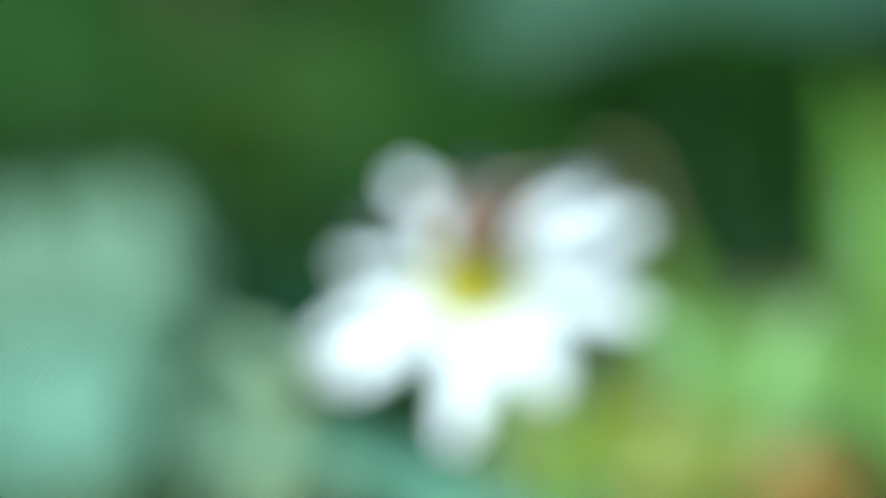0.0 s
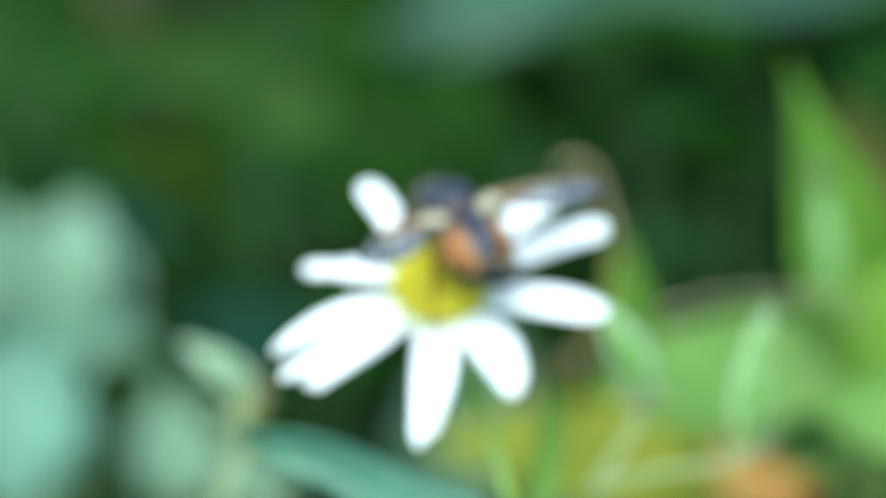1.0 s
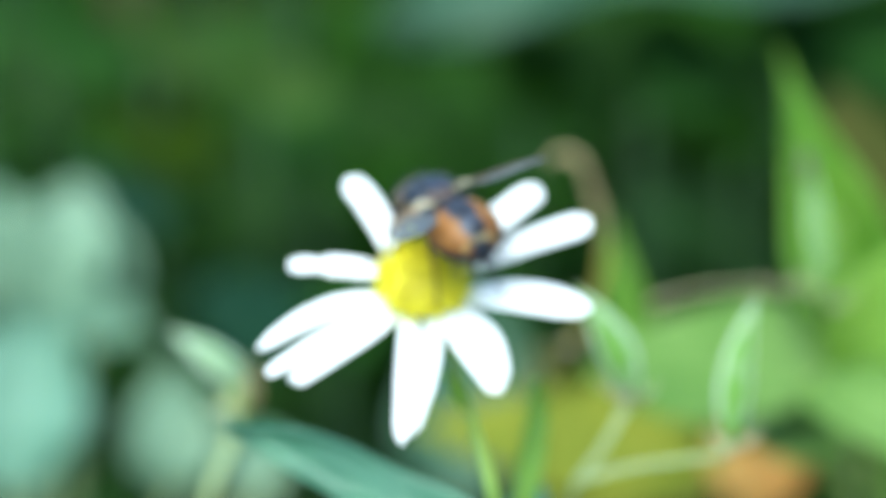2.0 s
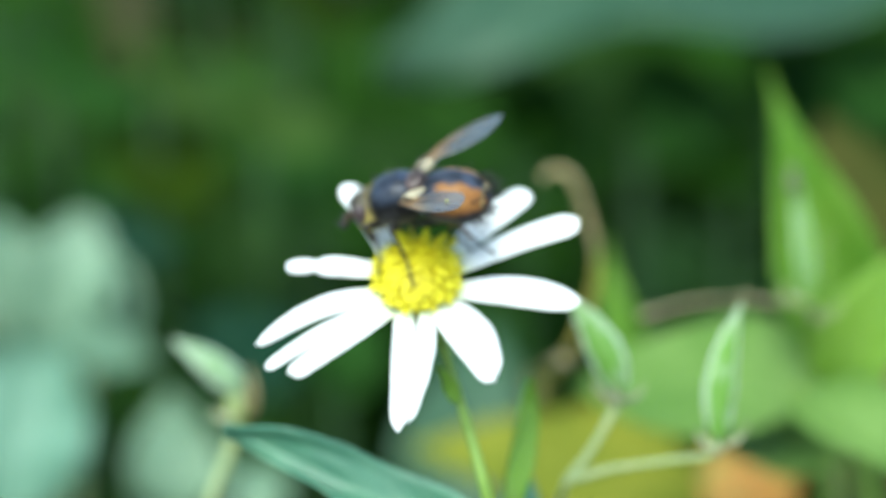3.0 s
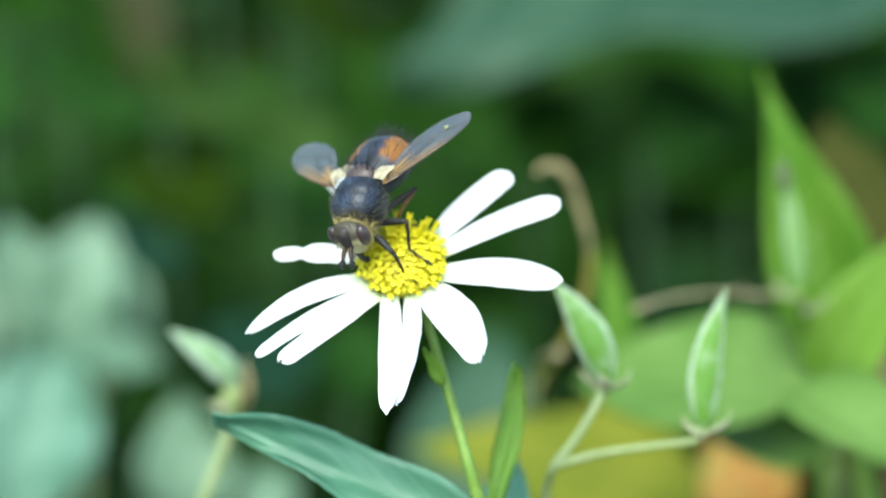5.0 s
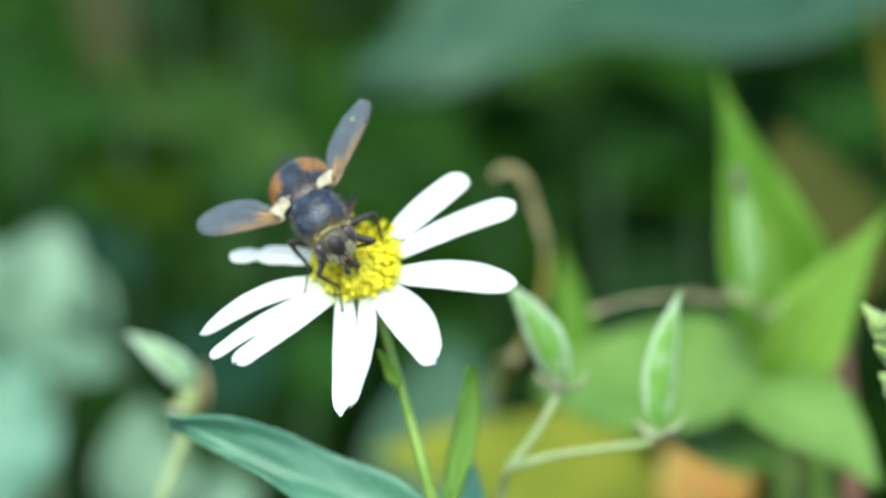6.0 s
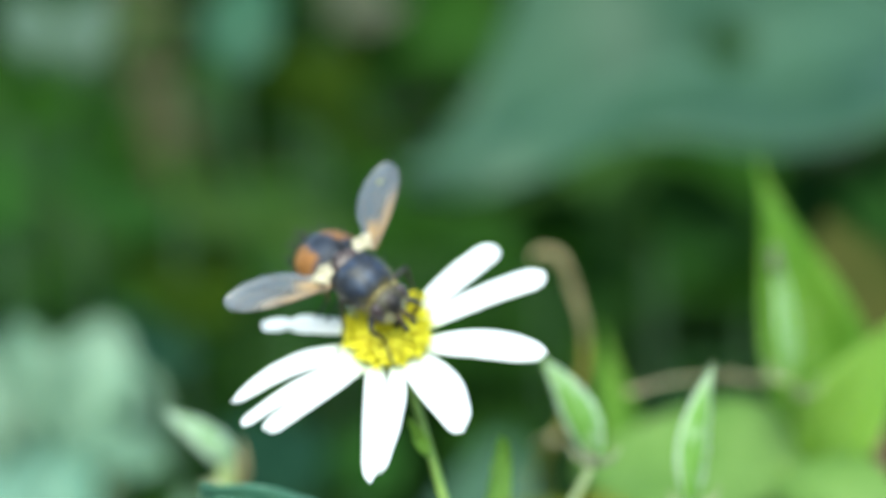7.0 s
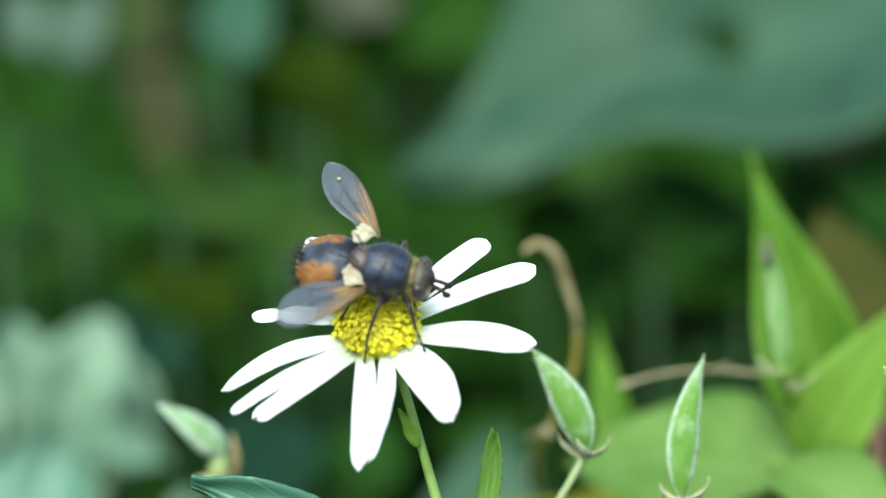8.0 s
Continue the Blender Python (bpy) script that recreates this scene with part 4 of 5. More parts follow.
def petal(head, base, tip, widths, bulge=0.5, sag=0.15, teeth=(0, 0), bend=0.0, cap=0.16, seed=0, pinch=0.0, split=0.0):
    """A strap-shaped petal in the flower's plane, millimetres. widths: at the base, at 0.3, 0.6 and 0.85 of its length; cap: share of the length
    in which the end rounds off; teeth: depths of the notches across the end; bend: how far its middle swings to its left; split: length of a slit at the end."""
    bm = bmesh.new()
    b, t = Vector(base) * MM, Vector(tip) * MM
    way = t - b
    flat = Vector((way.x, way.y, 0)).normalized()
    side = Vector((0, 0, 1)).cross(flat)
    mean = sum(widths) / len(widths)
    nu, nv = 21, 34
    grid = []
    for i in range(nv):
        v = 1 - (1 - i / (nv - 1)) ** 1.7
        f = float(np.interp(v, (0, 0.3, 0.6, 0.85, 1), (*widths, widths[-1])))
        f += 0.25 * (float(np.interp(min(1, v + 0.1), (0, 0.3, 0.6, 0.85, 1), (*widths, widths[-1]))) + float(np.interp(max(0, v - 0.1), (0, 0.3, 0.6, 0.85, 1), (*widths, widths[-1]))) - 2 * f)
        half = f / 2 * max(0.02, 1 - max(0, (v - 1 + cap) / cap) ** 2.4) ** 0.5
        half *= 1 - pinch * math.exp(-((v - 0.70) / 0.06) ** 2)
        row = []
        for j in range(nu):
            u = j / (nu - 1) * 2 - 1
            cut = float(np.interp(u, np.linspace(-1, 1, len(teeth)), teeth)) * max(0, (v - 0.75) / 0.25) ** 1.3
            if split:
                cut += split * math.exp(-(u / 0.16) ** 2) * max(0, (v - 0.8) / 0.2) ** 1.5
            s = v - cut
            z = bulge * math.sin(math.pi * min(1, max(0, s))) * (1 - 0.25 * u * u) - sag * s * s
            groove = 0.05 * math.cos(u * 8.5) * (1 - v * 0.4)
            rip = 0.12 * noise.noise(Vector((u * 1.4 + seed * 5, v * 3, seed)))
            edge = 0.045 * noise.noise(Vector((seed * 3.1 + (9 if u > 0 else 0), v * 9, 4.0))) * abs(u) ** 3
            swing = bend * math.sin(math.pi * min(1, max(0, s))) + 0.02 * mean * noise.noise(Vector((seed * 9.1, v * 2.2, 0)))
            row.append(b + way * s + side * (u * half + edge + swing) * MM + Vector((0, 0, (z + groove + rip - 0.10 * mean * u * u * (0.4 + 0.6 * v)) * MM)))
        grid.append(row)
    shell(bm, grid, 0.00013)
    return part("petal", bm, PETAL, head, world=False)


def floret_mesh(name, height, open_):
    """One disc floret: a tube that flares into five short lobes."""
    bm = bmesh.new()
    prev = None
    for z, r in ((-0.3, 0.17), (height * 0.5, 0.22), (height * 0.85, 0.27)):
        ring = [bm.verts.new((r * math.cos(a) * MM, r * math.sin(a) * MM, z * MM)) for a in (2 * math.pi * s / 5 for s in range(5))]
        if prev:
            for s in range(5):
                bm.faces.new((prev[s], prev[(s + 1) % 5], ring[(s + 1) % 5], ring[s]))
        prev = ring
    core = bm.verts.new((0, 0, height * 0.8 * MM))
    for s in range(5):
        a = 2 * math.pi * (s + 0.5) / 5
        tip = bm.verts.new(((0.18 + 0.22 * open_) * math.cos(a) * MM, (0.18 + 0.22 * open_) * math.sin(a) * MM, (height * (1.12 - 0.12 * open_)) * MM))
        bm.faces.new((prev[s], prev[(s + 1) % 5], tip))
        bm.faces.new((prev[(s + 1) % 5], prev[s], core))
    bmesh.ops.recalc_face_normals(bm, faces=bm.faces)
    me = bpy.data.meshes.new(name)
    bm.to_mesh(me)
    bm.free()
    me.materials.append(FLORET)
    return me


def daisy():
    foot = (0.02, 0.012, 0.0)
    t = thing("daisy", pose(*foot), "white daisy with a yellow disc on a thin green stem", "flower")
    line = [NECK, (0.0017, 0.0001, 0.4458), (0.0022, -0.0000, 0.4441), (0.0033, -0.0013, 0.4407), (0.0044, -0.0026, 0.4371), (0.0057, -0.0042, 0.4327), (0.0079, -0.0043, 0.4235), (0.024, 0.014, 0.30), (0.02, 0.012, -0.01)]
    part("stem", tube(bmesh.new(), line, [0.0005, 0.00037, 0.00038, 0.0005, 0.0007, 0.001], 10, 7, rough=0.12), STEM, t, "thin ribbed green stem")
    # leaves on the stem
    part("leaf", leaf(bmesh.new(), (0.0033, -0.0024, 0.4404), (0.0017, -0.0028, 0.4438), (0.2, -0.65, 0.75), 0.0012, "lance", 0.1, -0.06, 0.3, 0.00012, 7, 18, 2, 0.10), LEAF_LIME, t, "small curled bract-like green leaf")
    lance = part("leaf", leaf(bmesh.new(), (0.0070, -0.0043, 0.4270), (-0.0160, 0.0027, 0.4352), (0.25, -0.70, 0.65), 0.0056, "lance", 0.24, 0.035, 0.42, 0.00025, 13, 40, 5, 0.015), LEAF_BLUE, t, "long wavy blue-green lance leaf")
    part("leaf", leaf(bmesh.new(), (0.0066, -0.0036, 0.4268), (0.0097, 0.0090, 0.4371), (-0.35, -0.85, 0.4), 0.0025, "oblance", 0.2, -0.05, 0.5, 0.0002, 9, 28, 6, 0.07), LEAF_LIME, t, "narrow upright green leaf")
    part("leaf", leaf(bmesh.new(), (0.0074, 0.0049, 0.4197), (0.0098, 0.0146, 0.4259), (-0.2, -0.8, 0.5), 0.0056, "ovate", 0.15, 0.05, 0.08, 0.0002, 9, 14, 7), LEAF_BLUE, t, "short rounded blue-green leaf")
    # the cup of bracts under the head
    bm = bmesh.new()
    prof = ((-2.5, 0.6), (-2.0, 1.3), (-1.2, 2.3), (-0.5, 2.9), (-0.1, 3.1), (0.1, 2.9))
    rings = [[bm.verts.new((r * (1 + 0.05 * math.cos(9 * a)) * math.cos(a) * MM, r * (1 + 0.05 * math.cos(9 * a)) * math.sin(a) * MM, z * MM)) for a in (2 * math.pi * s / 36 for s in range(36))] for z, r in prof]
    for i in range(len(rings) - 1):
        for s in range(36):
            bm.faces.new((rings[i][s], rings[i][(s + 1) % 36], rings[i + 1][(s + 1) % 36], rings[i + 1][s]))
    bm.faces.new(list(reversed(rings[0])))
    bm.faces.new(rings[-1])
    local = PLACE[t].inverted() @ FLOWER
    head = part("flower_head", bm, CUP, t, "green cup of small bracts", world=False, m=local)
    # the domed base of the disc
    bm = bmesh.new()
    blob(bm, (0, 0, 0), (3.2 * MM, 3.2 * MM, 1.7 * MM), 28, 14)
    part("disc", bm, DISC, head, "domed yellow disc", world=False)
    petal(head, (-2.2, 2.4, 0), (-6.0, 9.75, 0.6), (1.3, 1.9, 2.1, 2.0), 0.5, 0.2, (0.0, 0.02, 0.0), -0.25, 0.2, 1)
    petal(head, (-2.7, 0.9, 0), (-10.45, 2.0, -0.3), (1.35, 1.8, 1.9, 1.45), 0.3, 0.1, (0, 0, 0.01), -0.1, 0.14, 2, pinch=0.42)
    petal(head, (-2.8, -1.35, 0), (-12.55, -5.65, -0.7), (1.5, 1.95, 1.85, 1.2), 0.5, 0.1, (0.02, 0.0, 0.03), -0.75, 0.3, 3)
    petal(head, (-2.2, -2.3, 0.0), (-11.7, -7.55, -1.0), (1.0, 1.3, 1.35, 1.05), 0.5, 0.15, (0.0, 0.02, 0.0), -0.2, 0.12, 4)
    petal(head, (-1.9, -2.7, -0.1), (-9.9, -8.15, -1.1), (1.2, 1.85, 1.95, 1.6), 0.5, 0.2, (0.0, 0.05, 0.0, 0.05, 0.02), 0.15, 0.12, 5, split=0.06)
    petal(head, (-1.0, -2.85, -0.1), (-1.40, -13.2, -1.8), (1.35, 1.8, 1.85, 1.5), 0.7, 0.2, (0.03, 0.0, 0.0, 0.05), 0.22, 0.2, 6)
    petal(head, (0.75, -2.85, -0.15), (-0.55, -12.35, -1.8), (1.15, 1.55, 1.2, 0.62), 0.6, 0.2, (0.0, 0.02, 0.03), 0.5, 0.10, 7)
    petal(head, (2.05, -1.95, -0.2), (6.3, -8.3, -1.3), (1.5, 2.3, 2.6, 1.7), 0.6, 0.2, (0.0, 0.03, 0.0, 0.05), 0.55, 0.2, 8)
    petal(head, (1.5, -2.5, -0.1), (5.85, -9.05, -1.2), (1.5, 2.2, 2.2, 1.7), 0.7, 0.2, (0.02, 0.0, 0.02, 0.0, 0.0), 0.0, 0.18, 9)
    petal(head, (2.9, -1.05, 0), (12.8, -2.0, -0.4), (1.5, 2.6, 3.0, 2.65), 0.5, 0.2, (0.03, 0.0, 0.0, 0.0), 0.2, 0.3, 10)
    petal(head, (2.9, 1.0, 0), (12.95, 5.8, 0.2), (1.3, 1.9, 2.35, 2.3), 0.4, 0.1, (0.01, 0.0, 0.0), 0.1, 0.15, 11)
    petal(head, (2.4, 2.2, 0), (8.95, 8.95, 0.3), (1.3, 2.2, 2.45, 2.1), 0.4, 0.1, (0.0, 0.02, 0.0, 0.02, 0.0), 0.05, 0.14, 12)
    kinds = [floret_mesh("floret", 0.55, 0.2), floret_mesh("floret", 0.75, 0.8), floret_mesh("floret", 1.0, 1.0), floret_mesh("floret", 1.75, 0.6)]
    rng = random.Random(11)
    total = 290
    for i in range(total):
        f = math.sqrt((i + 0.5) / total)
        a = i * 2.39996
        r = 3.25 * f + rng.uniform(-0.1, 0.1)
        a += rng.uniform(-0.07, 0.07) / max(f, 0.2)
        z = 1.7 * math.sqrt(max(0, 1 - (r / 3.3) ** 2))
        lean = 52 * f ** 1.5 + rng.uniform(-9, 9)
        x, y = r * math.cos(a), r * math.sin(a)
        tall = y > 1.5 and f > 0.5 and rng.random() < 0.15
        me = kinds[3] if tall else kinds[0] if f < 0.45 else rng.choice(kinds[:2] if f < 0.75 else kinds[1:3])
        ob = new("floret", me)
        ob.parent = head
        out = Vector((math.cos(a) * math.sin(radians(lean)), math.sin(a) * math.sin(radians(lean)), math.cos(radians(lean))))
        ob.matrix_basis = Matrix.Translation((x * MM, y * MM, z * MM)) @ out.to_track_quat("Z", "Y").to_matrix().to_4x4() @ pose(0, 0, 0, 0, 0, rng.uniform(0, 72)) @ Matrix.Scale(rng.uniform(0.85, 1.2) if tall else rng.uniform(0.52, 0.98), 4)
    return head, lance


HEAD, LANCE = daisy()
HEAD_BASE = HEAD.matrix_basis.copy()


def nod(tilt, lean):
    """A turn of the flower about its neck: towards the viewer and sideways, degrees."""
    turn = Matrix.Rotation(radians(tilt), 4, "X") @ Matrix.Rotation(radians(lean), 4, Vector((0, -0.9397, 0.342)))
    neck = Matrix.Translation(NECK)
    world_turn = neck @ turn @ neck.inverted()
    return FLOWER.inverted() @ world_turn @ FLOWER

# ---------------------------------------------------------------- the fly


def wing_mesh(side):
    """The membrane: root at the origin, length along y, front edge towards x."""
    bm = bmesh.new()
    length, nu, nv = 8.6, 14, 36
    at = (0, 0.05, 0.11, 0.17, 0.20, 0.24, 0.35, 0.5, 0.65, 0.8, 0.9, 0.96, 1)
    fore = (0.10, 0.26, 0.40, 0.50, 0.53, 0.58, 0.74, 0.84, 0.83, 0.66, 0.36, 0.0, -0.62)
    rear = (-0.2, -0.75, -1.25, -1.45, -1.28, -1.5, -2.05, -2.4, -2.45, -2.15, -1.72, -1.36, -0.92)
    grid = []
    for i in range(nv):
        v = i / (nv - 1)
        v = 1 - (1 - v) ** 1.35
        front, back = float(np.interp(v, at, fore)), float(np.interp(v, at, rear))
        row = []
        for j in range(nu):
            u = j / (nu - 1)
            x = back + (front - back) * u
            z = 0.035 * math.sin(u * 19) * min(1, v * 4) + 0.16 * math.sin(math.pi * v) * u + 0.06 * math.sin(v * 8 + u * 3) * (1 - u)
            row.append(Vector((x, side * length * v, z)) * MM)
        grid.append(row)
    return shell(bm, grid, 0.00003)


def wing_veins(side):
    bm = bmesh.new()
    length = 8.6
    for line, r in (
        (((0.0, 0.0), (0.50, 0.2), (0.80, 0.5), (0.72, 0.75), (0.30, 0.90)), 0.075),
        (((0.0, 0.02), (0.34, 0.2), (0.56, 0.38), (0.74, 0.52)), 0.055),
        (((-0.05, 0.04), (0.18, 0.3), (0.42, 0.58), (0.50, 0.80)), 0.05),
        (((-0.1, 0.05), (-0.06, 0.35), (0.06, 0.65), (0.0, 0.93)), 0.05),
        (((-0.2, 0.06), (-0.55, 0.35), (-0.78, 0.58), (-0.88, 0.71), (-0.55, 0.80), (-0.08, 0.90)), 0.045),
        (((-0.25, 0.06), (-1.05, 0.28), (-1.75, 0.47), (-2.25, 0.58)), 0.042),
        (((-0.28, 0.06), (-0.9, 0.19), (-1.5, 0.29)), 0.035),
        (((-0.05, 0.42), (-0.62, 0.44)), 0.035),
        (((-0.82, 0.64), (-1.75, 0.49)), 0.035),
    ):
        pts = [Vector((x, side * length * v, 0.03 + 0.16 * math.sin(math.pi * v) * (x + 2.5) / 3.3)) * MM for x, v in line]
        tube(bm, pts, [r * 0.8 * MM, r * 0.4 * MM], 5, 4)
    return bm


def leg(bm, points, radii):
    return tube(bm, [Vector(p) * MM for p in points], [r * MM for r in radii], 8, 4)


# each pair of legs: root in the body, foot when standing (both on the left side), lengths of thigh, shin and foot, way the knee points
LEG_PAIRS = (
    ((1.15, 0.75, -1.75), (3.0, 4.1), (2.5, 2.3, 2.0), (0.5, 0.6, 0.75)),
    ((0.1, 0.95, -1.75), (0.7, 4.7), (2.7, 2.8, 2.1), (0.1, 0.8, 0.75)),
    ((-0.9, 0.85, -1.55), (-5.6, 4.0), (3.2, 2.9, 2.4), (-0.4, 0.3, 0.9)),
)
WING_ROOT = (-0.55, 2.2, 1.35)
FLY_SIZE = 1.05


def fly():
    t = thing("tachinid_fly", FLOWER @ pose(0, 0, 0.0052), "bristly black and orange fly with smoky wings, on the daisy", "fly")
    rng = random.Random(5)
    # thorax: boxy shoulders and a groove across, bent nose-down against the abdomen
    droop = Matrix.Translation((0.2 * MM, 0, 0.1 * MM)) @ Matrix.Rotation(radians(20), 4, "Y")

    def thorax_shape(d):
        groove = 0.035 * math.exp(-((d.x - 0.02) / 0.06) ** 2) * (d.z > 0.1) * min(1, abs(d.y) * 3)
        box = (abs(d.x) ** 3 + abs(d.y) ** 3 + abs(d.z) ** 3) ** (-0.21)
        return box - groove - 0.05 * max(0, -d.z) - 0.10 * max(0, d.x) * max(0, d.z)
    bm = blob(bmesh.new(), (0, 0, 0), (2.15 * MM, 1.98 * MM, 1.98 * MM), 36, 32, thorax_shape)
    th = part("thorax", bm, THORAX, t, "grey-dusted black thorax with dark stripes and painted sky sheen on top", world=False, m=droop)
    part("shield", blob(bmesh.new(), (-1.95 * MM, 0, 1.08 * MM), (0.98 * MM, 1.25 * MM, 0.66 * MM), 22, 14, lambda d: 1 - 0.10 * max(0, -d.x) * abs(d.y)), SHIELD, th, "reddish brown rounded shield", world=False)
    part("waist", blob(bmesh.new(), (-1.9 * MM, 0, -0.3 * MM), (1.1 * MM, 1.55 * MM, 1.35 * MM), 20, 12), BLACK, th, "black underside of the waist", world=False)
    part("neck", blob(bmesh.new(), (1.95 * MM, 0, -0.25 * MM), (0.75 * MM, 1.25 * MM, 1.3 * MM), 18, 12), COLLAR, th, "pale hairy collar", world=False)
    # abdomen: broad and blunt, in four shallow rings
    def abdomen_shape(d):
        ring = sum(math.exp(-((d.x - c) / 0.035) ** 2) for c in (0.45, -0.05, -0.55))
        return 1.0 - 0.018 * ring + 0.045 * (1 - d.x * d.x) - 0.24 * max(0, -d.z) * (1 - d.x * d.x) - 0.05 * max(0, -d.x) ** 3
    ab = part("abdomen", blob(bmesh.new(), (-4.15 * MM, 0, 0.5 * MM), (3.05 * MM, 2.55 * MM, 2.05 * MM), 40, 44, abdomen_shape), ABDOMEN, t, "orange-brown abdomen with a black stripe and black tip", world=False)
    # head: a flattened globe with a bulging lower face and tall eyes at its sides
    hang = Matrix.Translation((2.5 * MM, 0, -1.2 * MM)) @ Matrix.Rotation(radians(22), 4, "Y")

    def head_shape(d):
        return 1 - 0.10 * max(0, d.x) * max(0, 1 - 2 * abs(d.y)) * max(0, 1 - abs(d.z + 0.1) * 2) + 0.10 * max(0, -d.z) * max(0, d.x) + 0.04 * abs(d.y)
    hd = part("head", blob(bmesh.new(), (0, 0, 0), (1.08 * MM, 1.55 * MM, 1.58 * MM), 30, 26, head_shape), FACE, t, "golden-haired head", world=False, m=hang)
    for side in (1, -1):
        bm = blob(bmesh.new(), (0, 0, 0), (0.60 * MM, 0.60 * MM, 1.04 * MM), 24, 20)
        bmesh.ops.transform(bm, matrix=pose(0.16 * MM, side * 1.12 * MM, 0.30 * MM, -side * 12, -8, side * 10), verts=bm.verts)
        part("eye", bm, EYE, hd, "dark red-brown compound eye", world=False)
        bm = bmesh.new()
        leg(bm, ((0.85, side * 0.2, 0.15), (1.45, side * 0.30, 0.10), (2.05, side * 0.38, -0.18)), (0.16, 0.18, 0.13))
        part("antenna", bm, ANTENNA, hd, "brown antenna", world=False)
        bm = bmesh.new()
        blob(bm, (2.25 * MM, side * 0.42 * MM, -0.40 * MM), (0.34 * MM, 0.20 * MM, 0.36 * MM), 14, 10)
        leg(bm, ((2.05, side * 0.38, -0.1), (2.55, side * 0.6, 0.1), (3.0, side * 0.75, 0.05)), (0.05, 0.035, 0.012))
        part("antenna_tip", bm, BLACK, hd, "black antenna club with a fine bristle", world=False)
    bm = blob(bmesh.new(), (0.34 * MM, 0, 0.50 * MM), (0.84 * MM, 0.78 * MM, 1.12 * MM), 18, 14)
    part("brow", bm, BROW, hd, "dark grey-brown stripe between the eyes", world=False)
    bm = bmesh.new()
    leg(bm, ((0.55, 0, -1.3), (0.75, 0, -1.9), (0.5, 0, -2.5)), (0.34, 0.2, 0.28))
    part("proboscis", bm, BLACK, hd, "black mouthpart", world=False)

    # bristles, too many to count
    def bristles(name, owner, count, pick, length, r, material=BLACK, label="stiff black bristles", back=0.5, up=0.15):
        bm = bmesh.new()
        for _ in range(count):
            p, d = pick()
            d = (d + Vector((-back, 0, up))).normalized()
            ln = length * rng.uniform(0.55, 1.3)
            q = [p - d * 0.1, p + d * ln * 0.5, p + d * ln + Vector((-0.15, 0, -0.03)) * ln]
            tube(bm, [v * MM for v in q], [r * MM, r * 0.7 * MM, r * 0.15 * MM], 4, 2)
        part(name, bm, material, owner, label, world=False, kind="stuff")

    def on_body(c, s, x0, x1, zmin, zmax=1.0):
        def pick():
            while True:
                d = Vector((rng.uniform(x0, x1), rng.uniform(-1, 1), rng.uniform(zmin, zmax)))
                if 0.2 < d.length < 1.2:
                    d.normalize()
                    if x0 <= d.x <= x1:
                        return Vector((c[0] + d.x * s[0], c[1] + d.y * s[1], c[2] + d.z * s[2])), Vector((d.x / s[0], d.y / s[1], d.z / s[2])).normalized()
        return pick
    bristles("bristles", th, 120, on_body((0, 0, 0), (2.25, 2.1, 2.1), -0.95, 0.95, -0.5), 0.8, 0.020)
    bristles("bristles", th, 22, on_body((-1.95, 0, 1.22), (1.0, 1.25, 0.7), -1.0, 0.0, 0.0), 1.25, 0.04)
    bristles("bristles", ab, 90, on_body((-4.15, 0, 0.5), (3.05, 2.55, 2.05), -1.0, -0.5, -0.8), 1.05, 0.044)
    bristles("bristles", ab, 26, on_body((-4.15, 0, 0.5), (3.1, 2.6, 2.1), -0.6, 0.5, 0.1), 0.75, 0.03)
    bristles("fine_hair", ab, 260, on_body((-4.15, 0, 0.5), (3.1, 2.6, 2.08), -1.0, 0.6, -0.9), 0.34, 0.013)
    bristles("hair", th, 650, on_body((0, 0, 0), (2.2, 2.05, 2.05), -0.9, 0.95, -0.8, 0.75), 0.36, 0.013, GREY_HAIR, "fine grey hair")
    bristles("hair", th, 130, on_body((0.3, 0, -0.2), (2.1, 2.0, 1.95), 0.35, 1.0, -0.9, 0.75), 0.32, 0.018, GOLD_HAIR, "fine golden hair")
    bristles("hair", hd, 260, on_body((-0.2, 0, 0), (1.0, 1.6, 1.6), -0.95, -0.1, -0.95), 0.42, 0.016, GOLD_HAIR, "fine golden hair")
    bristles("bristles", hd, 70, on_body((0.1, 0, 0.1), (1.08, 1.5, 1.58), -0.2, 0.95, -0.2), 0.5, 0.02, back=-0.3)
    wings = []
    for side in (1, -1):
        w = part("wing", wing_mesh(side), WING, t, "smoky translucent wing with amber root", world=False, m=pose(WING_ROOT[0] * MM, side * WING_ROOT[1] * MM, WING_ROOT[2] * MM, side * 15, 0, side * 50))
        # the pale scale behind the root: two thin fans, one over the other
        bm = bmesh.new()
        for reach, begin, end, rise in ((2.0, 146, 208, 0.10), (1.6, 108, 158, 0.16)):
            fan = []
            for i in range(8):
                f = i / 7
                row = []
                for j in range(11):
                    g = j / 10
                    a = radians(begin + (end - begin) * g)
                    r = reach * f * (1 - 0.30 * abs(2 * g - 1) ** 3) * (1 + 0.05 * math.sin(g * 11))
                    row.append(Vector((r * math.cos(a) - 0.12, side * (r * math.sin(a) + 0.22), rise + 0.16 * math.sin(math.pi * f) - 0.02 * math.sin(g * 14) * f)) * MM)
                fan.append(row)
            shell(bm, fan, 0.00005)
        part("wing_scale", bm, CALYPTER, w, "thin cream-white scale behind the wing root", world=False)
        part("vein", wing_veins(side), VEIN, w, "dark wing veins", world=False)
        if side == 1:
            part("pollen_grain", blob(bmesh.new(), (-0.85 * MM, 6.5 * MM, 0.2 * MM), (0.16 * MM, 0.18 * MM, 0.10 * MM), 10, 7, lambda d: 1 + 0.25 * noise.noise(d * 2)), POLLEN, w, "pale yellow grain of pollen", world=False)
